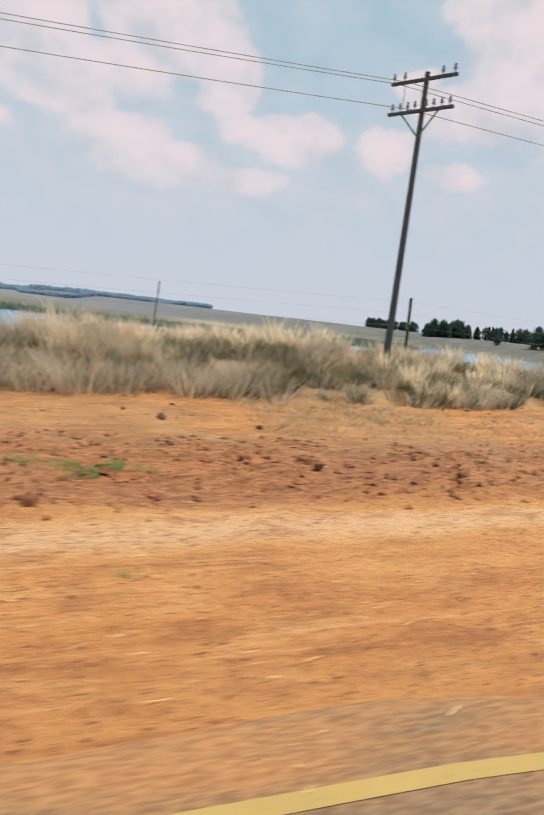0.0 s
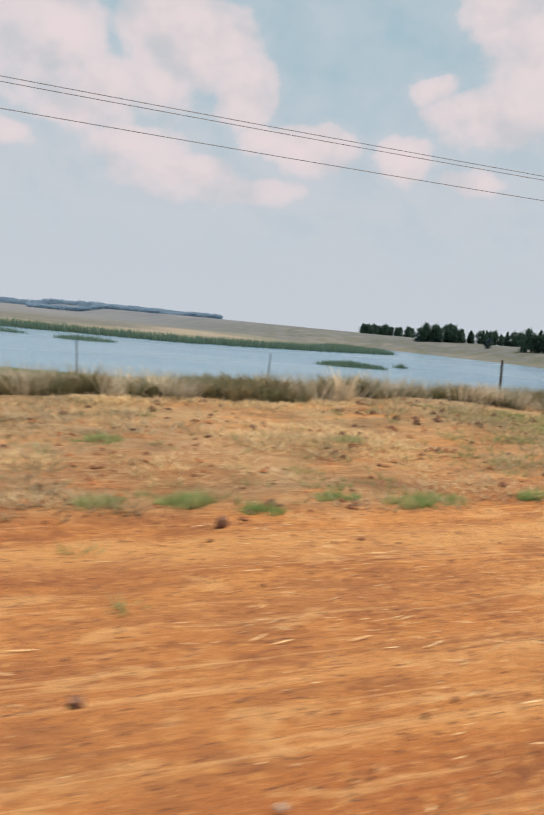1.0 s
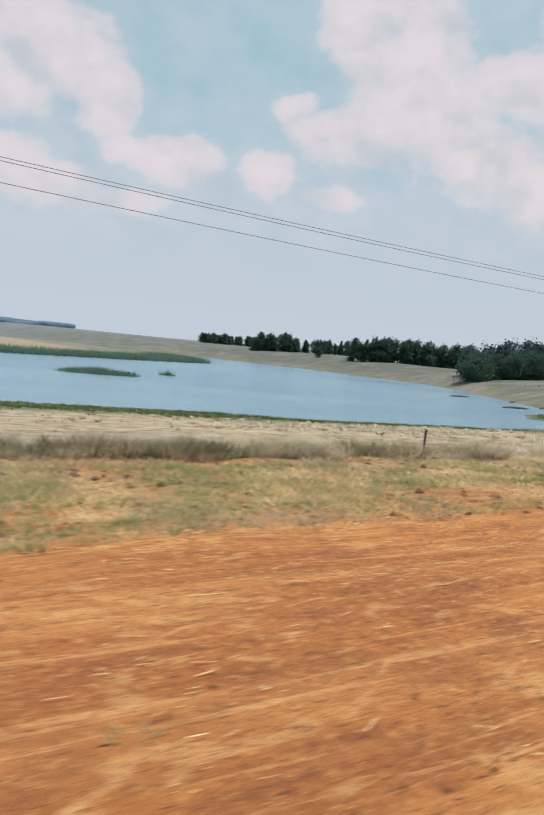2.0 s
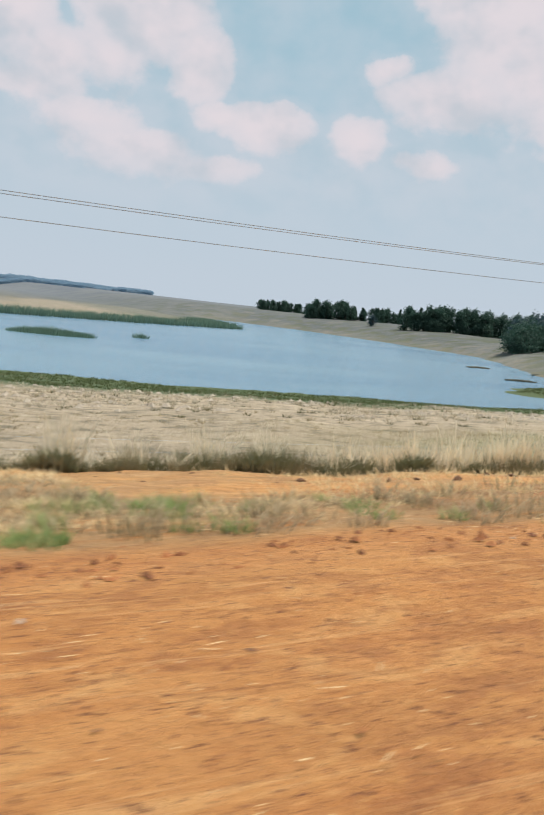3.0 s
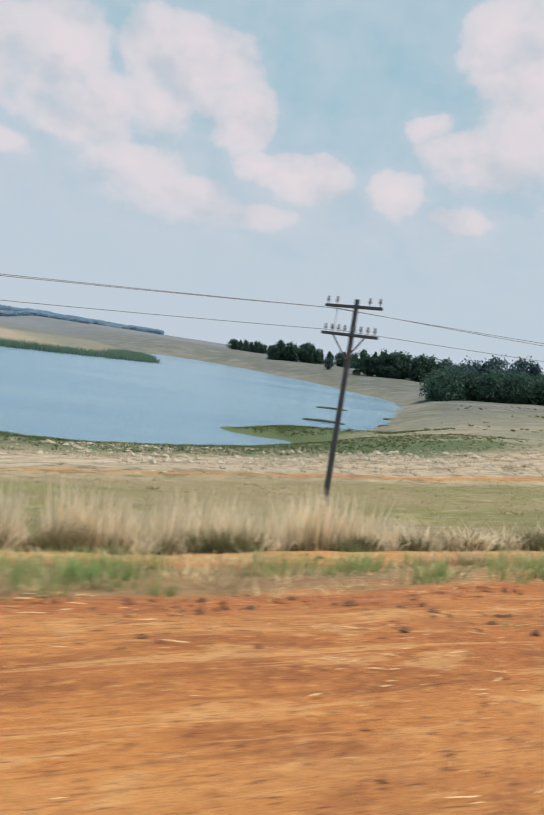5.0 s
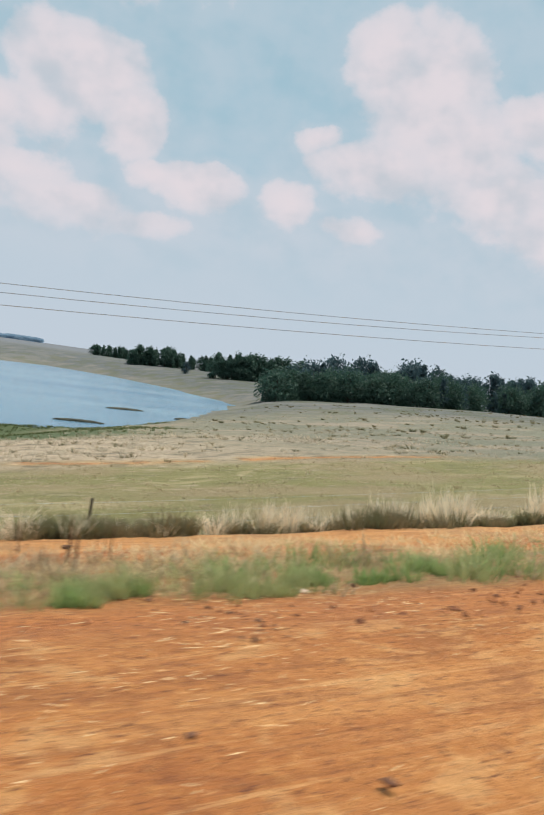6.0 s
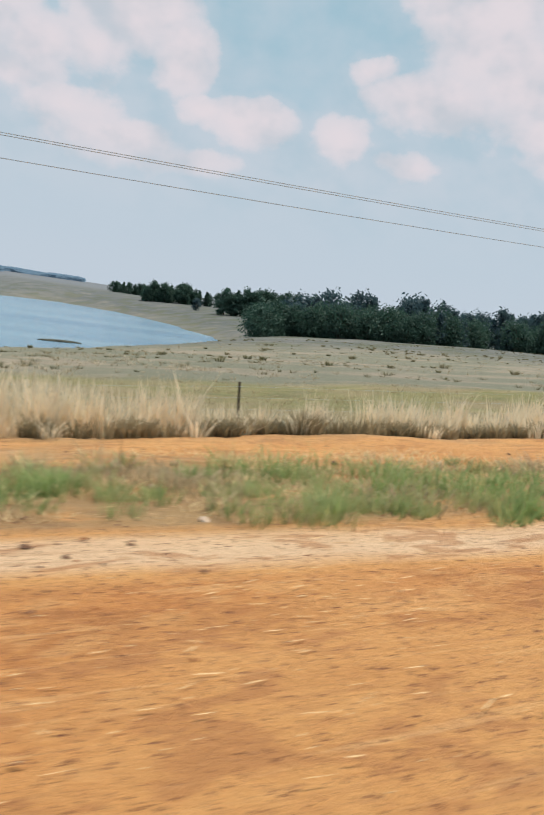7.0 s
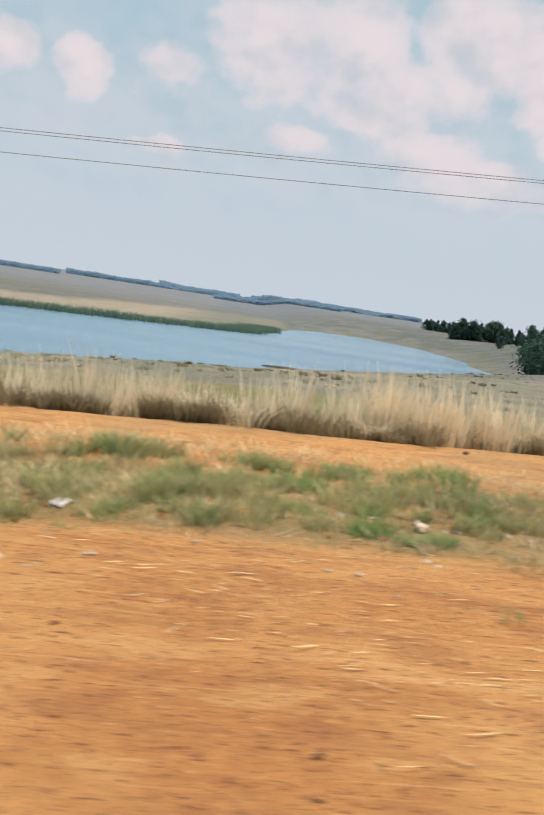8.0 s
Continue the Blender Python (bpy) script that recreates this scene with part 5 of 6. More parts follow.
    lumps("rubble", x, y, z, ROCK, 37, "pale rubble along the edge of the verge grass", "stones", coarse=True)
    x, y, z = many(2600, (210, 262), (5.9, 7.2), lambda x, y: smooth(np.abs(y - 6.5), 0.7, 0.2) * smooth(x, 212, 218) * smooth(fractal(x, y, 1.5, 99), 0.40, 0.55), 39, 0.010, 0.06)
    lumps("rubble", x, y, z, ROCK, 39, "pale rubble between the tufts of the verge", "stones", coarse=True)
    x, y, z = many(2200, (210, 262), (5.9, 7.4), lambda x, y: smooth(x, 212, 218) * smooth(fractal(x, y, 1.7, 93), 0.42, 0.56), 40, 0.012, 0.07)
    lumps("clods", x, y, z, CLOD, 40, "orange clods between the tufts of the verge", "earth", coarse=True)
    x, y, z = many(2300, (-18, 262), (8.3, 11.4), lambda x, y: smooth(fractal(x, y, 2.0, 89), 0.4, 0.6) * (1 - 0.8 * smooth(x, 165, 180)), 33, 0.015, 0.09)
    lumps("clods", x, y, z, DARK_EARTH, 33, "clods along the foot of the grass", "earth")
    x, y, z = many(6500, (85, 190), (34, 66), lambda x, y: smooth(fractal(x, y, 5.0, 90), 0.44, 0.6) * smooth(np.abs(y - 50), 14, 6), 34, 0.07, 0.38)
    lumps("rocks", x, y, z, ROCK, 34, "pale weathered rocks strewn over the slope", "stones", 0.5, coarse=True)
    x, y, z = many(5200, (-18, 262), (2.2, 10.8), lambda x, y: 0.07 + 0.93 * smooth(fractal(x, y, 2.5, 83), 0.48, 0.62), 24, 0.005, 0.026)
    lumps("gravel", x, y, z, DARK_STONE, 24, "dark brown stones scattered over the verge", "stones", coarse=True)
    x, y, z = many(900, (-18, 262), (2.2, 9.0), lambda x, y: 0.15 + 0.85 * smooth(x, 214, 230), 25, 0.008, 0.06)
    lumps("gravel", x, y, z, PALE_STONE, 25, "pale stones scattered over the verge", "stones")
    x, y = scatter(120000, (-12, 262), (2.1, 10.8), lambda x, y: (0.35 * smooth(y, 5.8, 6.4) * smooth(x, 30, 24) + smooth(y, 8.0, 6.5) * (0.4 + 0.6 * smooth(y, 2.6, 4.0)) * (0.25 + 0.75 * smooth(x, 60, 85)) + smooth(x, 26, 32) * smooth(x, 88, 78) * 0.8 + smooth(x, 96, 102) * smooth(x, 150, 135)) * (0.08 + 0.92 * smooth(fractal(x, y, 1.8, 84), 0.44, 0.62)), 26)
    rng = np.random.default_rng(26)
    n = len(x)
    a, l, w = rng.normal(0, 0.35, n), 0.010 + 0.062 * rng.uniform(0, 1, n) ** 3, rng.uniform(0.0020, 0.0042, n)
    h = land(x, y) + 0.012
    c, q = np.cos(a), np.sin(a)
    verts = np.empty((n, 4, 3))
    for k, (u, v) in enumerate(((-1, -1), (1, -1), (1, 1), (-1, 1))):
        verts[:, k, 0], verts[:, k, 1] = x + u * l * c - v * w * q, y + u * l * q + v * w * c
        verts[:, k, 2] = h + (0.5 + 0.5 * u) * rng.uniform(0, 0.006, n)
    tagged(new("straw", raw_mesh("straw", verts.reshape(-1, 3), np.arange(4 * n).reshape(-1, 4), STRAW)), "bleached straw and cut stalks on the earth", "straw", kind="stuff")
    by_the_cut = [(7.0, 4.08, 0.14, 0.35), (6.95, 5.06, 0.09, 0.4), (7.59, 4.48, 0.05, 0.6), (10.85, 4.86, 0.05, 0.9), (11.98, 6.02, 0.08, 0.4), (30.59, 3.34, 0.06, 0.6), (31.98, 5.64, 0.09, 0.8),
                  (29.46, 4.42, 0.07, 0.5), (29.8, 3.85, 0.05, 0.7), (29.4, 5.6, 0.05, 0.8), (47.1, 4.92, 0.09, 0.7), (47.84, 4.47, 0.12, 0.5), (46.8, 4.85, 0.09, 0.3), (48.9, 5.2, 0.07, 0.6), (47.65, 4.4, 0.07, 0.4), (48.5, 7.6, 0.12, 0.6)]
    by_the_lake = [(106.24, 6.23, 0.09, 0.8), (105.67, 5.54, 0.08, 0.8), (106.22, 5.09, 0.05, 0.9), (105.76, 4.83, 0.06, 0.7), (105.74, 4.07, 0.05, 0.6), (101.3, 4.95, 0.07, 0.7), (98.2, 4.35, 0.07, 0.5), (98.2, 3.55, 0.06, 0.5),
                   (127.2, 6.39, 0.12, 0.7), (197.42, 2.54, 0.035, 0.5), (196.57, 2.54, 0.045, 0.5), (181.67, 3.13, 0.04, 0.5), (182.29, 2.49, 0.05, 0.5), (87.37, 4.3, 0.06, 0.7), (87.94, 3.99, 0.10, 0.4)]
    for k, (x, y, r, flat) in enumerate(by_the_cut + by_the_lake):
        ob = lumps("stone", np.array([x]), np.array([y]), np.array([r * 0.75]), DARK_STONE, 100 + k, "dark brown stone on the red earth", "stone", flat, 0.2)
        tagged(ob, group="stones on the verge")
    for k, (x, y, r) in enumerate(((7.7, 6.3, 0.07), (44.2, 3.04, 0.07), (241.74, 6.4, 0.08), (242.46, 7.98, 0.06), (229.2, 5.98, 0.09))):
        ob = lumps("pale_stone", np.array([x]), np.array([y]), np.array([r]), PALE_STONE, 140 + k, "whitish stone lying on the verge", "stone", 0.55, 0.2)
        tagged(ob, group="pale stones on the verge")


build_litter()


def settle(name, x, y, label, category, group=""):
    root = new(name)
    root.location = (x, y, float(land(x, y)))
    return tagged(root, label, category, group)


def build_fence():
    def line(x):
        return 13.95 + 0.004 * x

    bm = bmesh.new()
    box(bm, (0, 0, 0.52), (0.05, 0.012, 1.3))
    box(bm, (0, 0.02, 0.52), (0.012, 0.045, 1.3))
    me = bpy.data.meshes.new("fence_post")
    bm.to_mesh(me)
    bm.free()
    me.materials.append(POST_STEEL)
    rng = random.Random(8)
    xs = [9.0 + 16.0 * k for k in range(-3, 21)]
    for x in xs:
        ob = new("fence_post", me)
        ob.matrix_world = Matrix.Translation((x, line(x), float(land(x, line(x))))) @ pose(0, 0, 0, rng.uniform(-3, 3), rng.uniform(-2, 6), rng.uniform(0, 180))
        tagged(ob, "rusty steel fence post in the grass", "fence post", "fence posts")
    bm = box(bmesh.new(), (0, 0, 0.48), (0.018, 0.010, 1.1))
    me = bpy.data.meshes.new("fence_dropper")
    bm.to_mesh(me)
    bm.free()
    me.materials.append(POST_STEEL)
    for x in (-0.2, 3.7, 12.6, 16.4, 20.9, 28.7, 32.1, 35.6, 45.2, 49.1, 53.3):
        ob = new("fence_dropper", me)
        ob.matrix_world = Matrix.Translation((x, line(x), float(land(x, line(x))))) @ pose(0, 0, 0, rng.uniform(-2, 2), rng.uniform(-4, 4), rng.uniform(0, 180))
        tagged(ob, "thin rusty dropper between two fence posts", "fence post", "fence droppers")
    for up in (0.35, 0.6, 0.85, 1.08):
        bm = bmesh.new()
        rows = []
        for x in np.arange(xs[0], xs[-1] + 0.1, 4.0):
            k = (x - xs[0]) / 16.0
            u = k - math.floor(k)
            a, b = xs[0] + 16 * math.floor(k), xs[0] + 16 * math.floor(k) + 16
            z = float(land(a, line(a))) * (1 - u) + float(land(b, line(b))) * u + up - 0.12 * u * (1 - u)
            rows.append([bm.verts.new((x, line(x) + 0.0015 * math.cos(t), z + 0.0015 * math.sin(t))) for t in (0.5, 2.6, 4.7)])
        for p, q in zip(rows, rows[1:]):
            for k in range(3):
                bm.faces.new((p[k], p[(k + 1) % 3], q[(k + 1) % 3], q[k]))
        me = bpy.data.meshes.new("fence_wire")
        bm.to_mesh(me)
        bm.free()
        me.materials.append(WIRE)
        tagged(new("fence_wire", me), "thin rusted strand between the fence posts", "wire", "fence wires")


def build_marker(x, y):
    """A striped hazard plate on a post."""
    root = settle("hazard_marker", x, y, "red and white striped hazard marker on a pale post", "road sign")
    post = part("post", tube(bmesh.new(), (0, 0, -0.2), (0, 0, 1.42), 0.038, 0.036, 12), POST_GREY, root)
    part("post_cap", tube(bmesh.new(), (0, 0, 1.42), (0, 0, 1.46), 0.03, 0.028, 10), POST_STEEL, root, "dark cap")
    bm = box(bmesh.new(), (-0.047, 0, 1.08), (0.012, 0.14, 0.68), 0.003)
    plate = part("plate", bm, SIGN_WHITE, root, "white plate with slanted red bands")
    for z in (0.80, 1.08, 1.36):
        bm = bmesh.new()
        lo, hi = 0.741, 1.419
        ring = [(-0.069, z - 0.02 - 0.09), (0.069, z - 0.02 + 0.05), (0.069, z + 0.13 + 0.05), (-0.069, z + 0.13 - 0.09)]
        front = [bm.verts.new((-0.0565, a, min(max(b, lo), hi))) for a, b in ring]
        back = [bm.verts.new((-0.0535, a, min(max(b, lo), hi))) for a, b in ring]
        bm.faces.new(front)
        bm.faces.new(back[::-1])
        for k in range(4):
            bm.faces.new((front[k], back[k], back[(k + 1) % 4], front[(k + 1) % 4]))
        bmesh.ops.recalc_face_normals(bm, faces=bm.faces)
        part("stripe", bm, SIGN_RED, plate, "slanted red band")
    root.rotation_euler = (0, radians(2), radians(42))


SIGN_FOOT = 1.53


def build_triangle(x, y):
    """A triangular warning sign that faces the traffic."""
    root = settle("warning_sign", x, y, "red-bordered triangular warning sign on a post", "road sign")
    part("post", tube(bmesh.new(), (0.04, 0, -0.2), (0.04, 0, 2.55), 0.035, 0.035, 12), POST_GREY, root)

    def plate(name, side, back, mat, parent, label, z0):
        bm = bmesh.new()
        h = side * 0.866
        pts = [(-side / 2, z0), (side / 2, z0), (0, z0 + h)]
        f = [bm.verts.new((back - 0.004, a, b)) for a, b in pts]
        g = [bm.verts.new((back, a, b)) for a, b in pts]
        bm.faces.new(f)
        bm.faces.new(g[::-1])
        for k in range(3):
            bm.faces.new((f[k], g[k], g[(k + 1) % 3], f[(k + 1) % 3]))
        bmesh.ops.recalc_face_normals(bm, faces=bm.faces)
        return part(name, bm, mat, parent, label)

    border = plate("border", 0.9, 0.0, SIGN_RED, root, "red border plate", SIGN_FOOT)
    plate("panel", 0.58, -0.006, SIGN_WHITE, border, "white inner triangle", SIGN_FOOT + 0.08)


def build_canister(x, y):
    root = settle("plastic_canister", x, y, "white plastic canister lying on the red earth", "container")
    bm = bmesh.new()
    bmesh.ops.create_icosphere(bm, subdivisions=4, radius=1.0)
    for v in bm.verts:
        c = [math.copysign(abs(q) ** 0.45, q) for q in v.co]
        v.co = Vector((c[0] * 0.175, c[1] * (0.082 + 0.012 * c[0]), 0.075 + c[2] * (0.075 - 0.012 * c[0])))
    for f in bm.faces:
        f.smooth = True
    part("body", bm, WHITE_PLASTIC, root)
    part("neck", tube(bmesh.new(), (0.15, 0.02, 0.10), (0.20, 0.03, 0.11), 0.028, 0.024, 12), WHITE_PLASTIC, root)
    root.rotation_euler = (radians(4), radians(5), radians(-14))


def build_rag(x, y, size, label, name, mat, seed):
    """A crumpled sheet."""
    rng = random.Random(seed)
    bm = bmesh.new()
    bmesh.ops.create_grid(bm, x_segments=9, y_segments=7, size=0.5)
    for v in bm.verts:
        r = v.co.length
        v.co = Vector((v.co.x * 1.3 + rng.uniform(-0.05, 0.05), v.co.y * 0.8 + rng.uniform(-0.05, 0.05), 0.28 * (0.55 - r) * 1.2 + 0.14 + rng.uniform(-0.07, 0.07))) * size
    bmesh.ops.solidify(bm, geom=bm.faces, thickness=0.006)
    me = bpy.data.meshes.new(name)
    bm.to_mesh(me)
    bm.free()
    me.materials.append(mat)
    ob = new(name, me)
    ob.location = (x, y, float(land(x, y)))
    ob.rotation_euler = (0, 0, rng.uniform(0, 3))
    tagged(ob, label, "litter")


def build_stick(start, end, bend, lift, r, mat, name, label, category):
    """A bent dry stick lying on the earth."""
    bm = bmesh.new()
    pts = []
    for k in range(9):
        u = k / 8
        x, y = start[0] + (end[0] - start[0]) * u, start[1] + (end[1] - start[1]) * u + bend * u**3
        pts.append(Vector((x, y, float(land(x, y)) + 0.8 * r + lift * u * u)))
    for k, (a, b) in enumerate(zip(pts, pts[1:])):
        tube(bm, a, b, r * (1 - 0.05 * k), r * (0.95 - 0.05 * k), 6)
    me = bpy.data.meshes.new(name)
    bm.to_mesh(me)
    bm.free()
    me.materials.append(mat)
    tagged(new(name, me), label, category)


def build_heap(x, y, rx, ry, high, seed):
    """Dumped earth with stalks sticking out of it."""
    rng = random.Random(seed)
    root = settle("straw_heap", x, y, "low heap of dark earth and dead stalks", "heap", "heaps on the verge")
    bm = bmesh.new()
    bmesh.ops.create_icosphere(bm, subdivisions=3, radius=1.0)
    for v in bm.verts:
        k = 1 + 0.35 * math.sin(v.co.x * 5 + seed) * math.cos(v.co.y * 7 + seed) + rng.uniform(-0.14, 0.14)
        v.co = Vector((v.co.x * rx * k * 0.6, v.co.y * ry * k * 0.6, v.co.z * high * k * 0.6 - 0.015))
    part("mound", bm, DARK_EARTH, root)
    bm = bmesh.new()
    for _ in range(46):
        a, r = rng.uniform(0, 6.28), math.sqrt(rng.random())
        p = Vector((rx * 1.15 * r * math.cos(a), ry * 1.15 * r * math.sin(a), max(0.01, high * 0.9 * (1 - r * r))))
        d = Vector((rng.gauss(0, 1), rng.gauss(0, 0.5), rng.uniform(0.0, 0.7))).normalized() * rng.uniform(0.03, 0.12)
        tube(bm, p - d * 0.3, p + d, 0.004, 0.002, 3)
    part("straw", bm, DARK_STRAW if seed % 3 == 1 else STRAW, root, "dead straw")


def build_tufts():
    """Single green tufts that stand out on the bare earth."""
    # rows of tufts: from, to, how many, height, spread
    rows = (((119.4, 5.2), (123.65, 5.6), 6, 0.26, 0.3), ((1.15, 7.4), (1.85, 7.4), 2, 0.17, 0.3), ((16.2, 7.9), (20.4, 8.1), 3, 0.14, 0.16), ((16.3, 6.2), (20.6, 6.9), 2, 0.13, 0.25),
            ((36.9, 6.7), (41.2, 7.0), 4, 0.15, 0.3), ((38.9, 9.8), (39.3, 9.8), 1, 0.26, 0.4), ((105.98, 3.06), (106.32, 3.1), 3, 0.06, 0.12), ((45.75, 3.54), (48.8, 3.65), 4, 0.08, 0.18),
            ((46.6, 6.5), (48.4, 6.25), 3, 0.14, 0.4), ((91.0, 5.8), (92.4, 6.9), 2, 0.2, 0.25), ((96.3, 5.75), (96.7, 5.8), 3, 0.15, 0.25), ((97.4, 6.15), (97.5, 6.2), 1, 0.14, 0.12),
            ((100.75, 6.35), (101.6, 6.4), 4, 0.20, 0.22), ((181.6, 5.48), (185.9, 6.05), 10, 0.24, 0.16))
    rows += (((239.5, 7.3), (242.7, 7.9), 5, 0.24, 0.3), ((240.4, 8.38), (242.4, 8.41), 3, 0.24, 0.3), ((240.7, 6.6), (241.7, 5.82), 3, 0.2, 0.22),
             ((115.0, 6.2), (120.5, 5.9), 6, 0.24, 0.22), ((225.0, 6.5), (226.8, 5.44), 5, 0.22, 0.25), ((227.4, 7.31), (228.3, 7.52), 2, 0.22, 0.25), ((211.4, 6.79), (215.4, 5.52), 6, 0.26, 0.3), ((30.9, 6.2), (35.3, 6.25), 8, 0.15, 0.22),
             ((28.4, 6.2), (29.2, 6.0), 3, 0.12, 0.2), ((31.5, 8.54), (34.4, 8.66), 2, 0.15, 0.22), ((219.6, 7.6), (224.5, 7.9), 7, 0.20, 0.3), ((220.6, 5.85), (223.2, 5.6), 4, 0.20, 0.2))
    spots = []
    dice = random.Random(17)
    for (x0, y0), (x1, y1), n, h, r in rows:
        for k in range(n):
            u = k / max(n - 1, 1)
            spots.append((x0 + (x1 - x0) * u + dice.uniform(-0.35, 0.35) * (n > 3), y0 + (y1 - y0) * u + dice.uniform(-0.3, 0.3) * (r > 0.15), h * dice.uniform(0.65, 1.15), r * dice.uniform(0.7, 1.2)))
    rng = np.random.default_rng(200)
    xs, ys, hs = [], [], []
    for x, y, h, r in spots:
        a, q = rng.uniform(0, 6.28, 18), np.sqrt(rng.uniform(0, 1, 18)) * r
        xs += list(x + q * np.cos(a) * 1.2)
        ys += list(y + q * np.sin(a) * 0.6)
        hs += list(h * (1.15 - 0.5 * q / r))
    a = np.array([(122.1, 5.85, 0.22), (122.3, 5.9, 0.2), (109.3, 7.2, 0.3), (109.6, 7.3, 0.22), (108.6, 7.6, 0.25), (106.3, 6.6, 0.16), (39.1, 5.5, 0.12), (39.2, 9.9, 0.3), (112.4, 6.9, 0.25), (115.2, 7.4, 0.3)])
    a = np.concatenate([a, [(39.05, 5.5, 0.12), (38.85, 5.62, 0.15), (39.2, 5.62, 0.12), (38.5, 5.55, 0.06), (38.5, 4.68, 0.08), (39.1, 4.46, 0.07), (39.35, 4.48, 0.07), (39.7, 4.55, 0.06), (39.75, 5.45, 0.09), (40.6, 5.7, 0.12)]])
    a = np.concatenate([a, [(97.95, 6.2, 0.24), (98.0, 6.3, 0.2), (28.75, 5.05, 0.10), (28.85, 5.0, 0.08)]])
    grass("dark_tuft", a[:, 0], a[:, 1], a[:, 2], 0.011, 90, 1.0, TUSSOCK, 201, "dark dead tufts on the turned earth", 0.8)
    grass("grass_tuft", np.array(xs), np.array(ys), np.array(hs), 0.009, 20, 0.6, VERGE_GREEN, 200, "fresh green tufts on the bare earth", 0.4, True)


def build_mats():
    """Flat patches of bleached straw and standing dead stalks."""
    rng = np.random.default_rng(210)
    xs, ys = [], []
    for x, y, r in ((193.8, 2.95, 0.3), (194.6, 5.3, 0.35), (227.8, 4.1, 0.3), (98.0, 4.0, 0.25), (29.6, 4.05, 0.15), (224.0, 3.4, 0.4)):
        n = int(700 * r)
        a, q = rng.uniform(0, 6.28, n), np.sqrt(rng.uniform(0, 1, n)) * r
        xs += list(x + 1.5 * q * np.cos(a))
        ys += list(y + 0.6 * q * np.sin(a))
    grass("straw_patch", np.array(xs), np.array(ys), 0.035, 0.004, 6, 1.6, BLEACHED, 211, "flat patches of bleached straw on the earth", 1.2, True)
    a = np.array([(97.1, 6.75, 0.34), (97.25, 6.8, 0.3), (96.95, 6.7, 0.28), (97.35, 6.6, 0.22)])
    grass("dead_stalks", a[:, 0], a[:, 1], a[:, 2], 0.006, 40, 0.7, BROWN_TUSSOCK, 212, "brown dead stalks beside the dug earth", 0.5)


def build_mound(x, y, rx, ry, high, seed, mat, label):
    """Earth dug out and dropped, rough on top."""
    nx, ny = (110, 50) if rx > 0.5 else (44, 24)
    u, v = np.meshgrid(np.linspace(-1, 1, nx), np.linspace(-1, 1, ny))
    u, v = u.ravel(), v.ravel()
    px, py = x + u * rx, y + v * ry
    ragged = fractal(px, py, 0.5 * max(rx, 0.3), seed, 4)
    crumbs = fractal(px, py, 0.16, seed + 5, 3)
    body = smooth(np.hypot(u, v) * (0.7 + 0.7 * ragged), 1.0, 0.35)
    pz = land(px, py) + body * (high * (0.1 + 1.5 * ragged) + (crumbs - 0.45) * (0.10 + 0.25 * high)) - 0.03 + 0.02 * body
    i = (np.arange(ny - 1)[:, None] * nx + np.arange(nx - 1)).ravel()
    faces = np.stack([i, i + 1, i + 1 + nx, i + nx], 1)
    me = raw_mesh("earth_mound", np.stack([px, py, pz], 1), faces, mat)
    tagged(new("earth_mound", me), label, "earth mound", "mounds of dug earth")


def build_tyre_scrap(x, y):
    """A curved strip of shed tyre tread."""
    bm = bmesh.new()
    rows = []
    for k in range(15):
        u = k / 14 - 0.5
        w = 0.019 * (1 - 1.2 * u * u) + 0.002 * (k % 2)
        px, py, pz = 0.36 * u, 0.10 * u * u, 0.035 + 0.08 * u * u
        ring = [(px, py - 0.012, pz - w), (px, py - 0.016, pz + w), (px, py + 0.010, pz + w * 0.8), (px, py + 0.014, pz - w)]
        rows.append([bm.verts.new(c) for c in ring])
    for a, b in zip(rows, rows[1:]):
        for k in range(4):
            bm.faces.new((a[k], a[(k + 1) % 4], b[(k + 1) % 4], b[k]))
    bm.faces.new(rows[0][::-1])
    bm.faces.new(rows[-1])
    me = bpy.data.meshes.new("tyre_scrap")
    bm.to_mesh(me)
    bm.free()
    me.materials.append(RUBBER)
    ob = new("tyre_scrap", me)
    ob.location = (x, y, float(land(x, y)))
    ob.rotation_euler = (0, 0, radians(-12))
    tagged(ob, "curved black strip of shed tyre tread beside loose earth", "tyre scrap")


def build_cup(x, y):
    """A crushed cup lying on its side."""
    root = settle("paper_cup", x, y, "crushed white paper cup lying on the red earth", "cup")
    part("body", tube(bmesh.new(), (-0.05, 0, 0.036), (0.045, 0.015, 0.045), 0.034, 0.044, 14), WHITE_PLASTIC, root)
    part("rim", tube(bmesh.new(), (0.045, 0.015, 0.045), (0.050, 0.0158, 0.0455), 0.047, 0.047, 14), WHITE_PLASTIC, root, "rolled white rim")
    root.rotation_euler = (0, 0, radians(25))


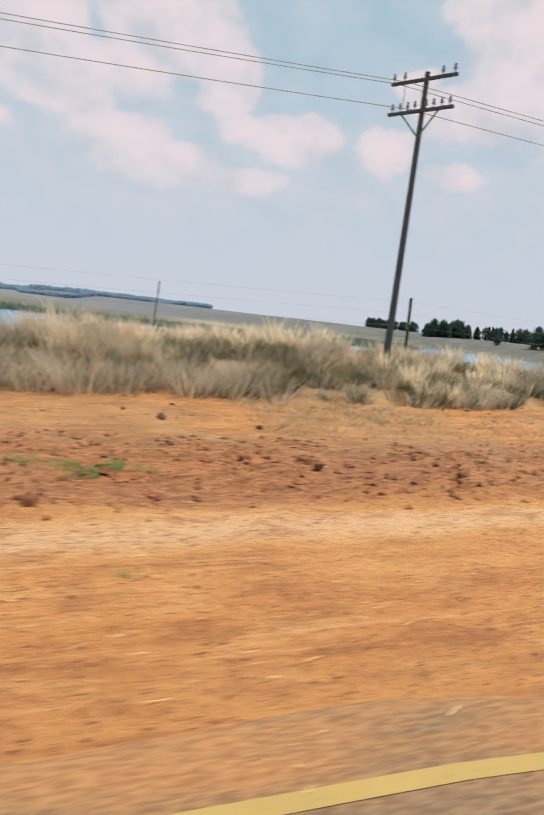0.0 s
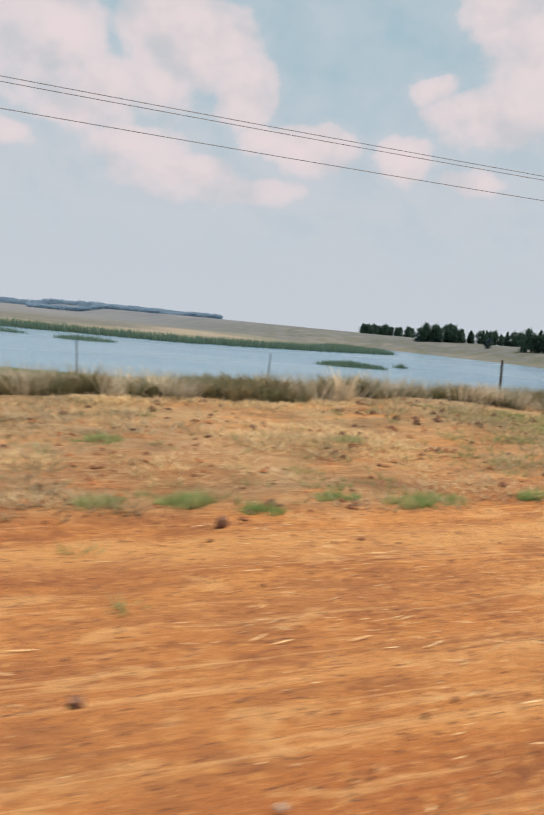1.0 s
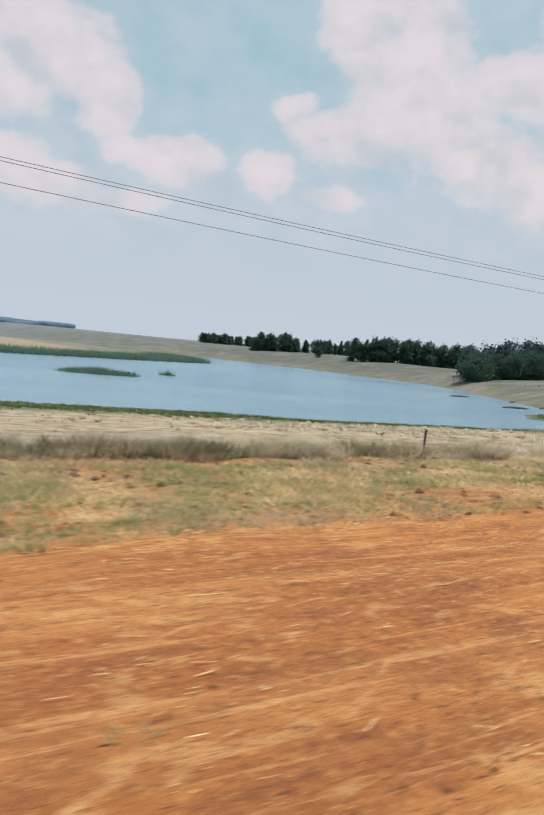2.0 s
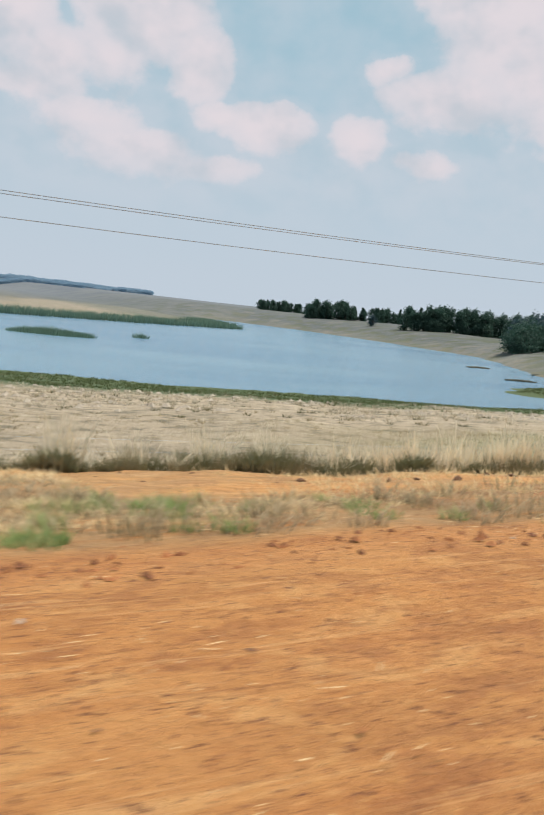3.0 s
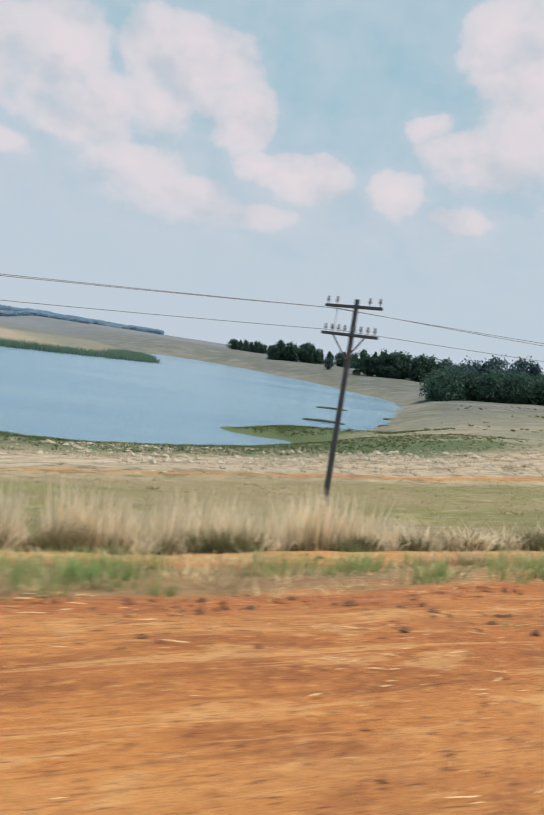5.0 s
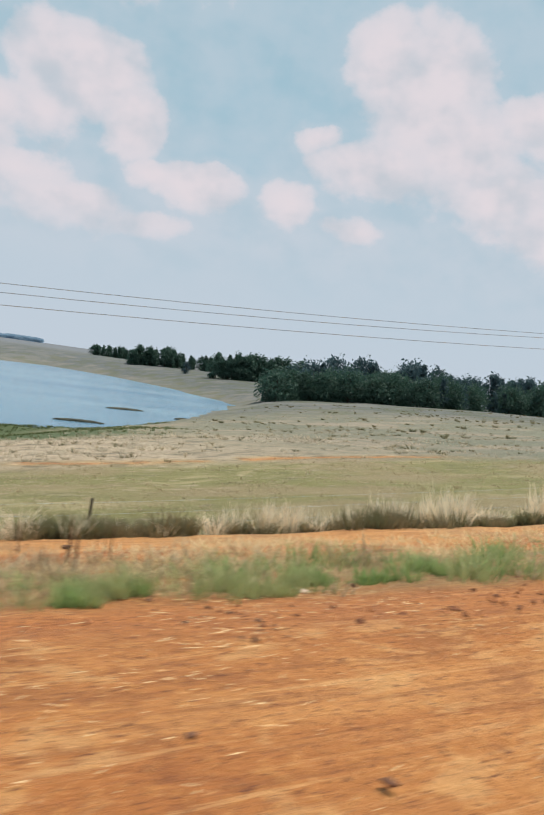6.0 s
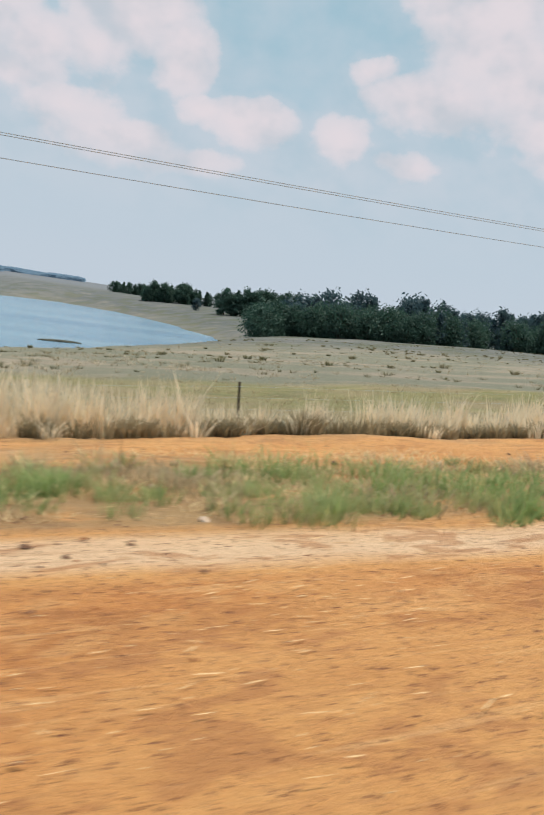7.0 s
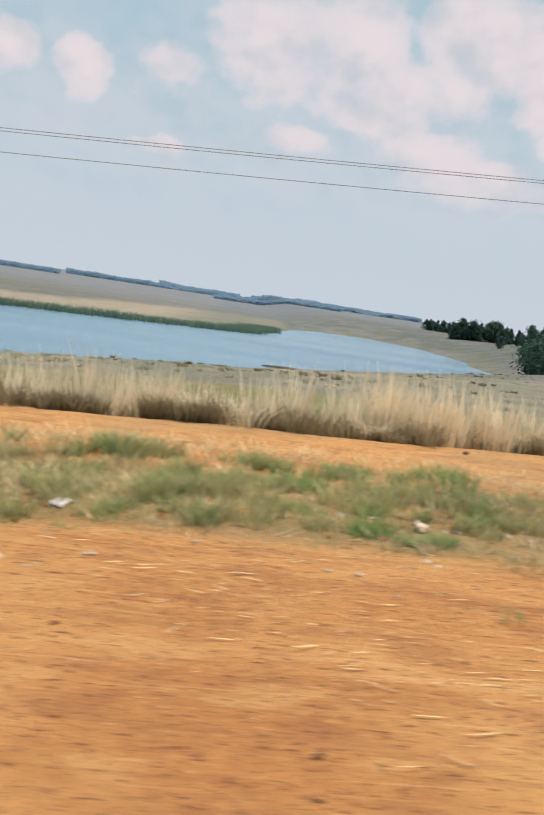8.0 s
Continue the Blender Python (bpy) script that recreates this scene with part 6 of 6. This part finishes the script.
def build_block(x, y):
    """A small broken block."""
    bm = box(bmesh.new(), (0, 0, 0.035), (0.10, 0.07, 0.08), 0.006)
    for v in bm.verts:
        v.co += Vector((0.007 * math.sin(v.co.y * 60), 0.006 * math.sin(v.co.x * 50), 0.008 * math.sin(v.co.x * 40 + v.co.y * 30)))
    me = bpy.data.meshes.new("concrete_block")
    bm.to_mesh(me)
    bm.free()
    me.materials.append(PALE_CONCRETE)
    ob = new("concrete_block", me)
    ob.location, ob.rotation_euler = (x, y, float(land(x, y))), (0, radians(3), radians(9))
    tagged(ob, "small broken pale concrete block on the red earth", "block")


def build_mudbank(x, y, length, width, turn):
    bm = bmesh.new()
    bmesh.ops.create_icosphere(bm, subdivisions=3, radius=1.0)
    for v in bm.verts:
        v.co = Vector((v.co.x * length / 2, v.co.y * width / 2 * (1 + 0.3 * math.sin(v.co.x * 9)), v.co.z * 0.45 + 0.04 * math.sin(v.co.x * 14)))
    me = bpy.data.meshes.new("mudbank")
    bm.to_mesh(me)
    bm.free()
    me.materials.append(MUD)
    ob = new("mudbank", me)
    ob.location, ob.rotation_euler = (x, y, LAKE + 0.05), (0, 0, radians(turn))
    tagged(ob, "low dark mudbank breaking the water", "mudbank", "mudbanks in the lake")


def build_far_woods():
    """Belts of trees along the skyline."""
    rng = np.random.default_rng(90)
    belts = [(-24, -10, 1900, 13), (-10, 2, 2300, 19), (1, 10, 1750, 12), (6, 15, 2100, 14), (-4, 8, 2700, 26)]
    verts = []
    for a0, a1, dist, high in belts:
        n = 4200
        a = np.radians(rng.uniform(a0, a1, n))
        r = dist + rng.uniform(0, 60, n)
        x, y = 150 + r * np.sin(a), r * np.cos(a)
        h = high * (0.35 + 0.65 * fractal(x, y, 40.0, 91)) * smooth(fractal(x, y, 160.0, 92), 0.22, 0.42)
        z = land(x, y) + h * rng.uniform(0, 1, n)
        q = np.stack([x, y, z], -1)
        u = rng.normal(0, 0.3, (n, 3)) + np.array([2.6, 0, 0]) * rng.uniform(0.7, 1.5, (n, 1))
        v = rng.normal(0, 0.3, (n, 3)) + np.array([0, 1.2, 1.6]) * rng.uniform(0.7, 1.5, (n, 1))
        verts.append(np.stack([q - u, q - v, q + u, q + v], 1)[h > 0.5])
    verts = np.concatenate(verts).reshape(-1, 3)
    me = raw_mesh("far_woods", verts, np.arange(len(verts)).reshape(-1, 4), FAR_HAZED_LEAVES)
    tagged(new("far_woods", me), "belts of trees along the skyline, coloured blue for haze", "woods", kind="stuff")


build_fence()
build_marker(103.58, 3.97)
build_triangle(40.14, 4.4)
# The heap at 39.15, 4.46 is debris with the warning sign's shadow built in
for row in ((39.15, 5.47, 0.20, 0.12, 0.13, 1), (38.95, 5.62, 0.28, 0.12, 0.16, 2), (38.5, 5.55, 0.16, 0.08, 0.05, 3), (38.5, 4.68, 0.2, 0.09, 0.07, 4), (39.15, 4.46, 0.28, 0.10, 0.07, 5),
            (39.7, 4.55, 0.16, 0.08, 0.05, 7), (39.75, 5.45, 0.22, 0.10, 0.09, 6), (40.6, 5.7, 0.25, 0.12, 0.12, 8),
            (105.9, 4.7, 0.2, 0.12, 0.07, 13)):
    build_heap(*row)
build_tufts()
build_canister(107.23, 5.55)
build_rag(9.5, 11.6, 0.38, "crumpled white plastic sheet caught in the scrub", "plastic_sheet", WHITE_PLASTIC, 1)
build_rag(199.5, 5.02, 0.16, "crumpled white plastic litter on the verge", "plastic_litter", WHITE_PLASTIC, 2)
# This crumpled sheet stands in for a pale rock
build_rag(238.85, 6.08, 0.15, "crumpled white plastic litter on the verge", "plastic_litter", WHITE_PLASTIC, 3)
build_rag(16.74, 2.74, 0.11, "torn scrap of black rubber on the red earth", "rubber_scrap", RUBBER, 5)
build_stick((105.2, 3.86), (106.45, 3.91), 0.38, 0.06, 0.005, STRAW, "dry_stalk", "long bent dry maize stalk on the earth", "stalk")
build_stick((98.75, 3.02), (99.7, 3.12), 0.12, 0.03, 0.004, STRAW, "dry_stalk", "thin bleached stalk lying on the earth", "stalk")
build_stick((225.75, 2.58), (226.35, 2.62), 0.04, 0.012, 0.0045, STRAW, "dry_stick", "bent bleached stick on the red earth", "stick")
build_stick((28.65, 5.0), (29.3, 4.72), 0.03, 0.02, 0.005, DARK_STRAW, "dry_twig", "thin dark twig on the red earth", "stick")
for row in ((98.3, 6.95, 1.5, 0.65, 0.15, 301, DUG_EARTH, "low mound of freshly dug red earth"), (100.6, 6.85, 0.65, 0.4, 0.18, 302, DUG_EARTH, "small mound of dug red earth"),
            (99.2, 6.4, 0.42, 0.16, 0.13, 303, DARK_EARTH, "dark upturned sod on dug earth"), (98.45, 6.38, 0.16, 0.10, 0.15, 304, DARK_EARTH, "small dark upturned sod"),
            (100.15, 6.05, 0.36, 0.14, 0.07, 305, DARK_EARTH, "flat dark sod at the foot of a mound"), (101.6, 5.9, 0.42, 0.16, 0.12, 306, DARK_EARTH, "dark upturned sod beside green tufts"),
            (27.93, 4.05, 0.28, 0.18, 0.13, 307, LOOSE_EARTH, "small pile of loose pale red earth")):
    build_mound(*row)
dice = random.Random(23)
for k in range(7):
    build_mound(103.6 + 1.7 * k + dice.uniform(-0.3, 0.3), 7.3 + dice.uniform(-0.4, 0.4), dice.uniform(0.7, 1.1), dice.uniform(0.35, 0.5), dice.uniform(0.10, 0.17), 310 + k, DUG_EARTH, "low rough mound of dug red earth")
build_tyre_scrap(27.82, 3.86)
build_cup(28.5, 4.78)
build_rag(29.62, 4.0, 0.09, "torn pale paper litter on the red earth", "paper_litter", WHITE_PLASTIC, 6)
build_rag(28.72, 4.3, 0.05, "small torn scrap of pale paper", "paper_litter", WHITE_PLASTIC, 7)
build_block(220.13, 4.06)
build_mats()
for row in ((252.5, 196, 11.5, 2.2, 12), (226, 148, 10, 1.0, -3), (262, 181, 5, 1.2, 8), (263, 168, 9, 1.5, 20), (246, 156, 8, 1.2, 30), (284, 198, 9, 1.6, 35)):
    build_mudbank(*row)
build_far_woods()
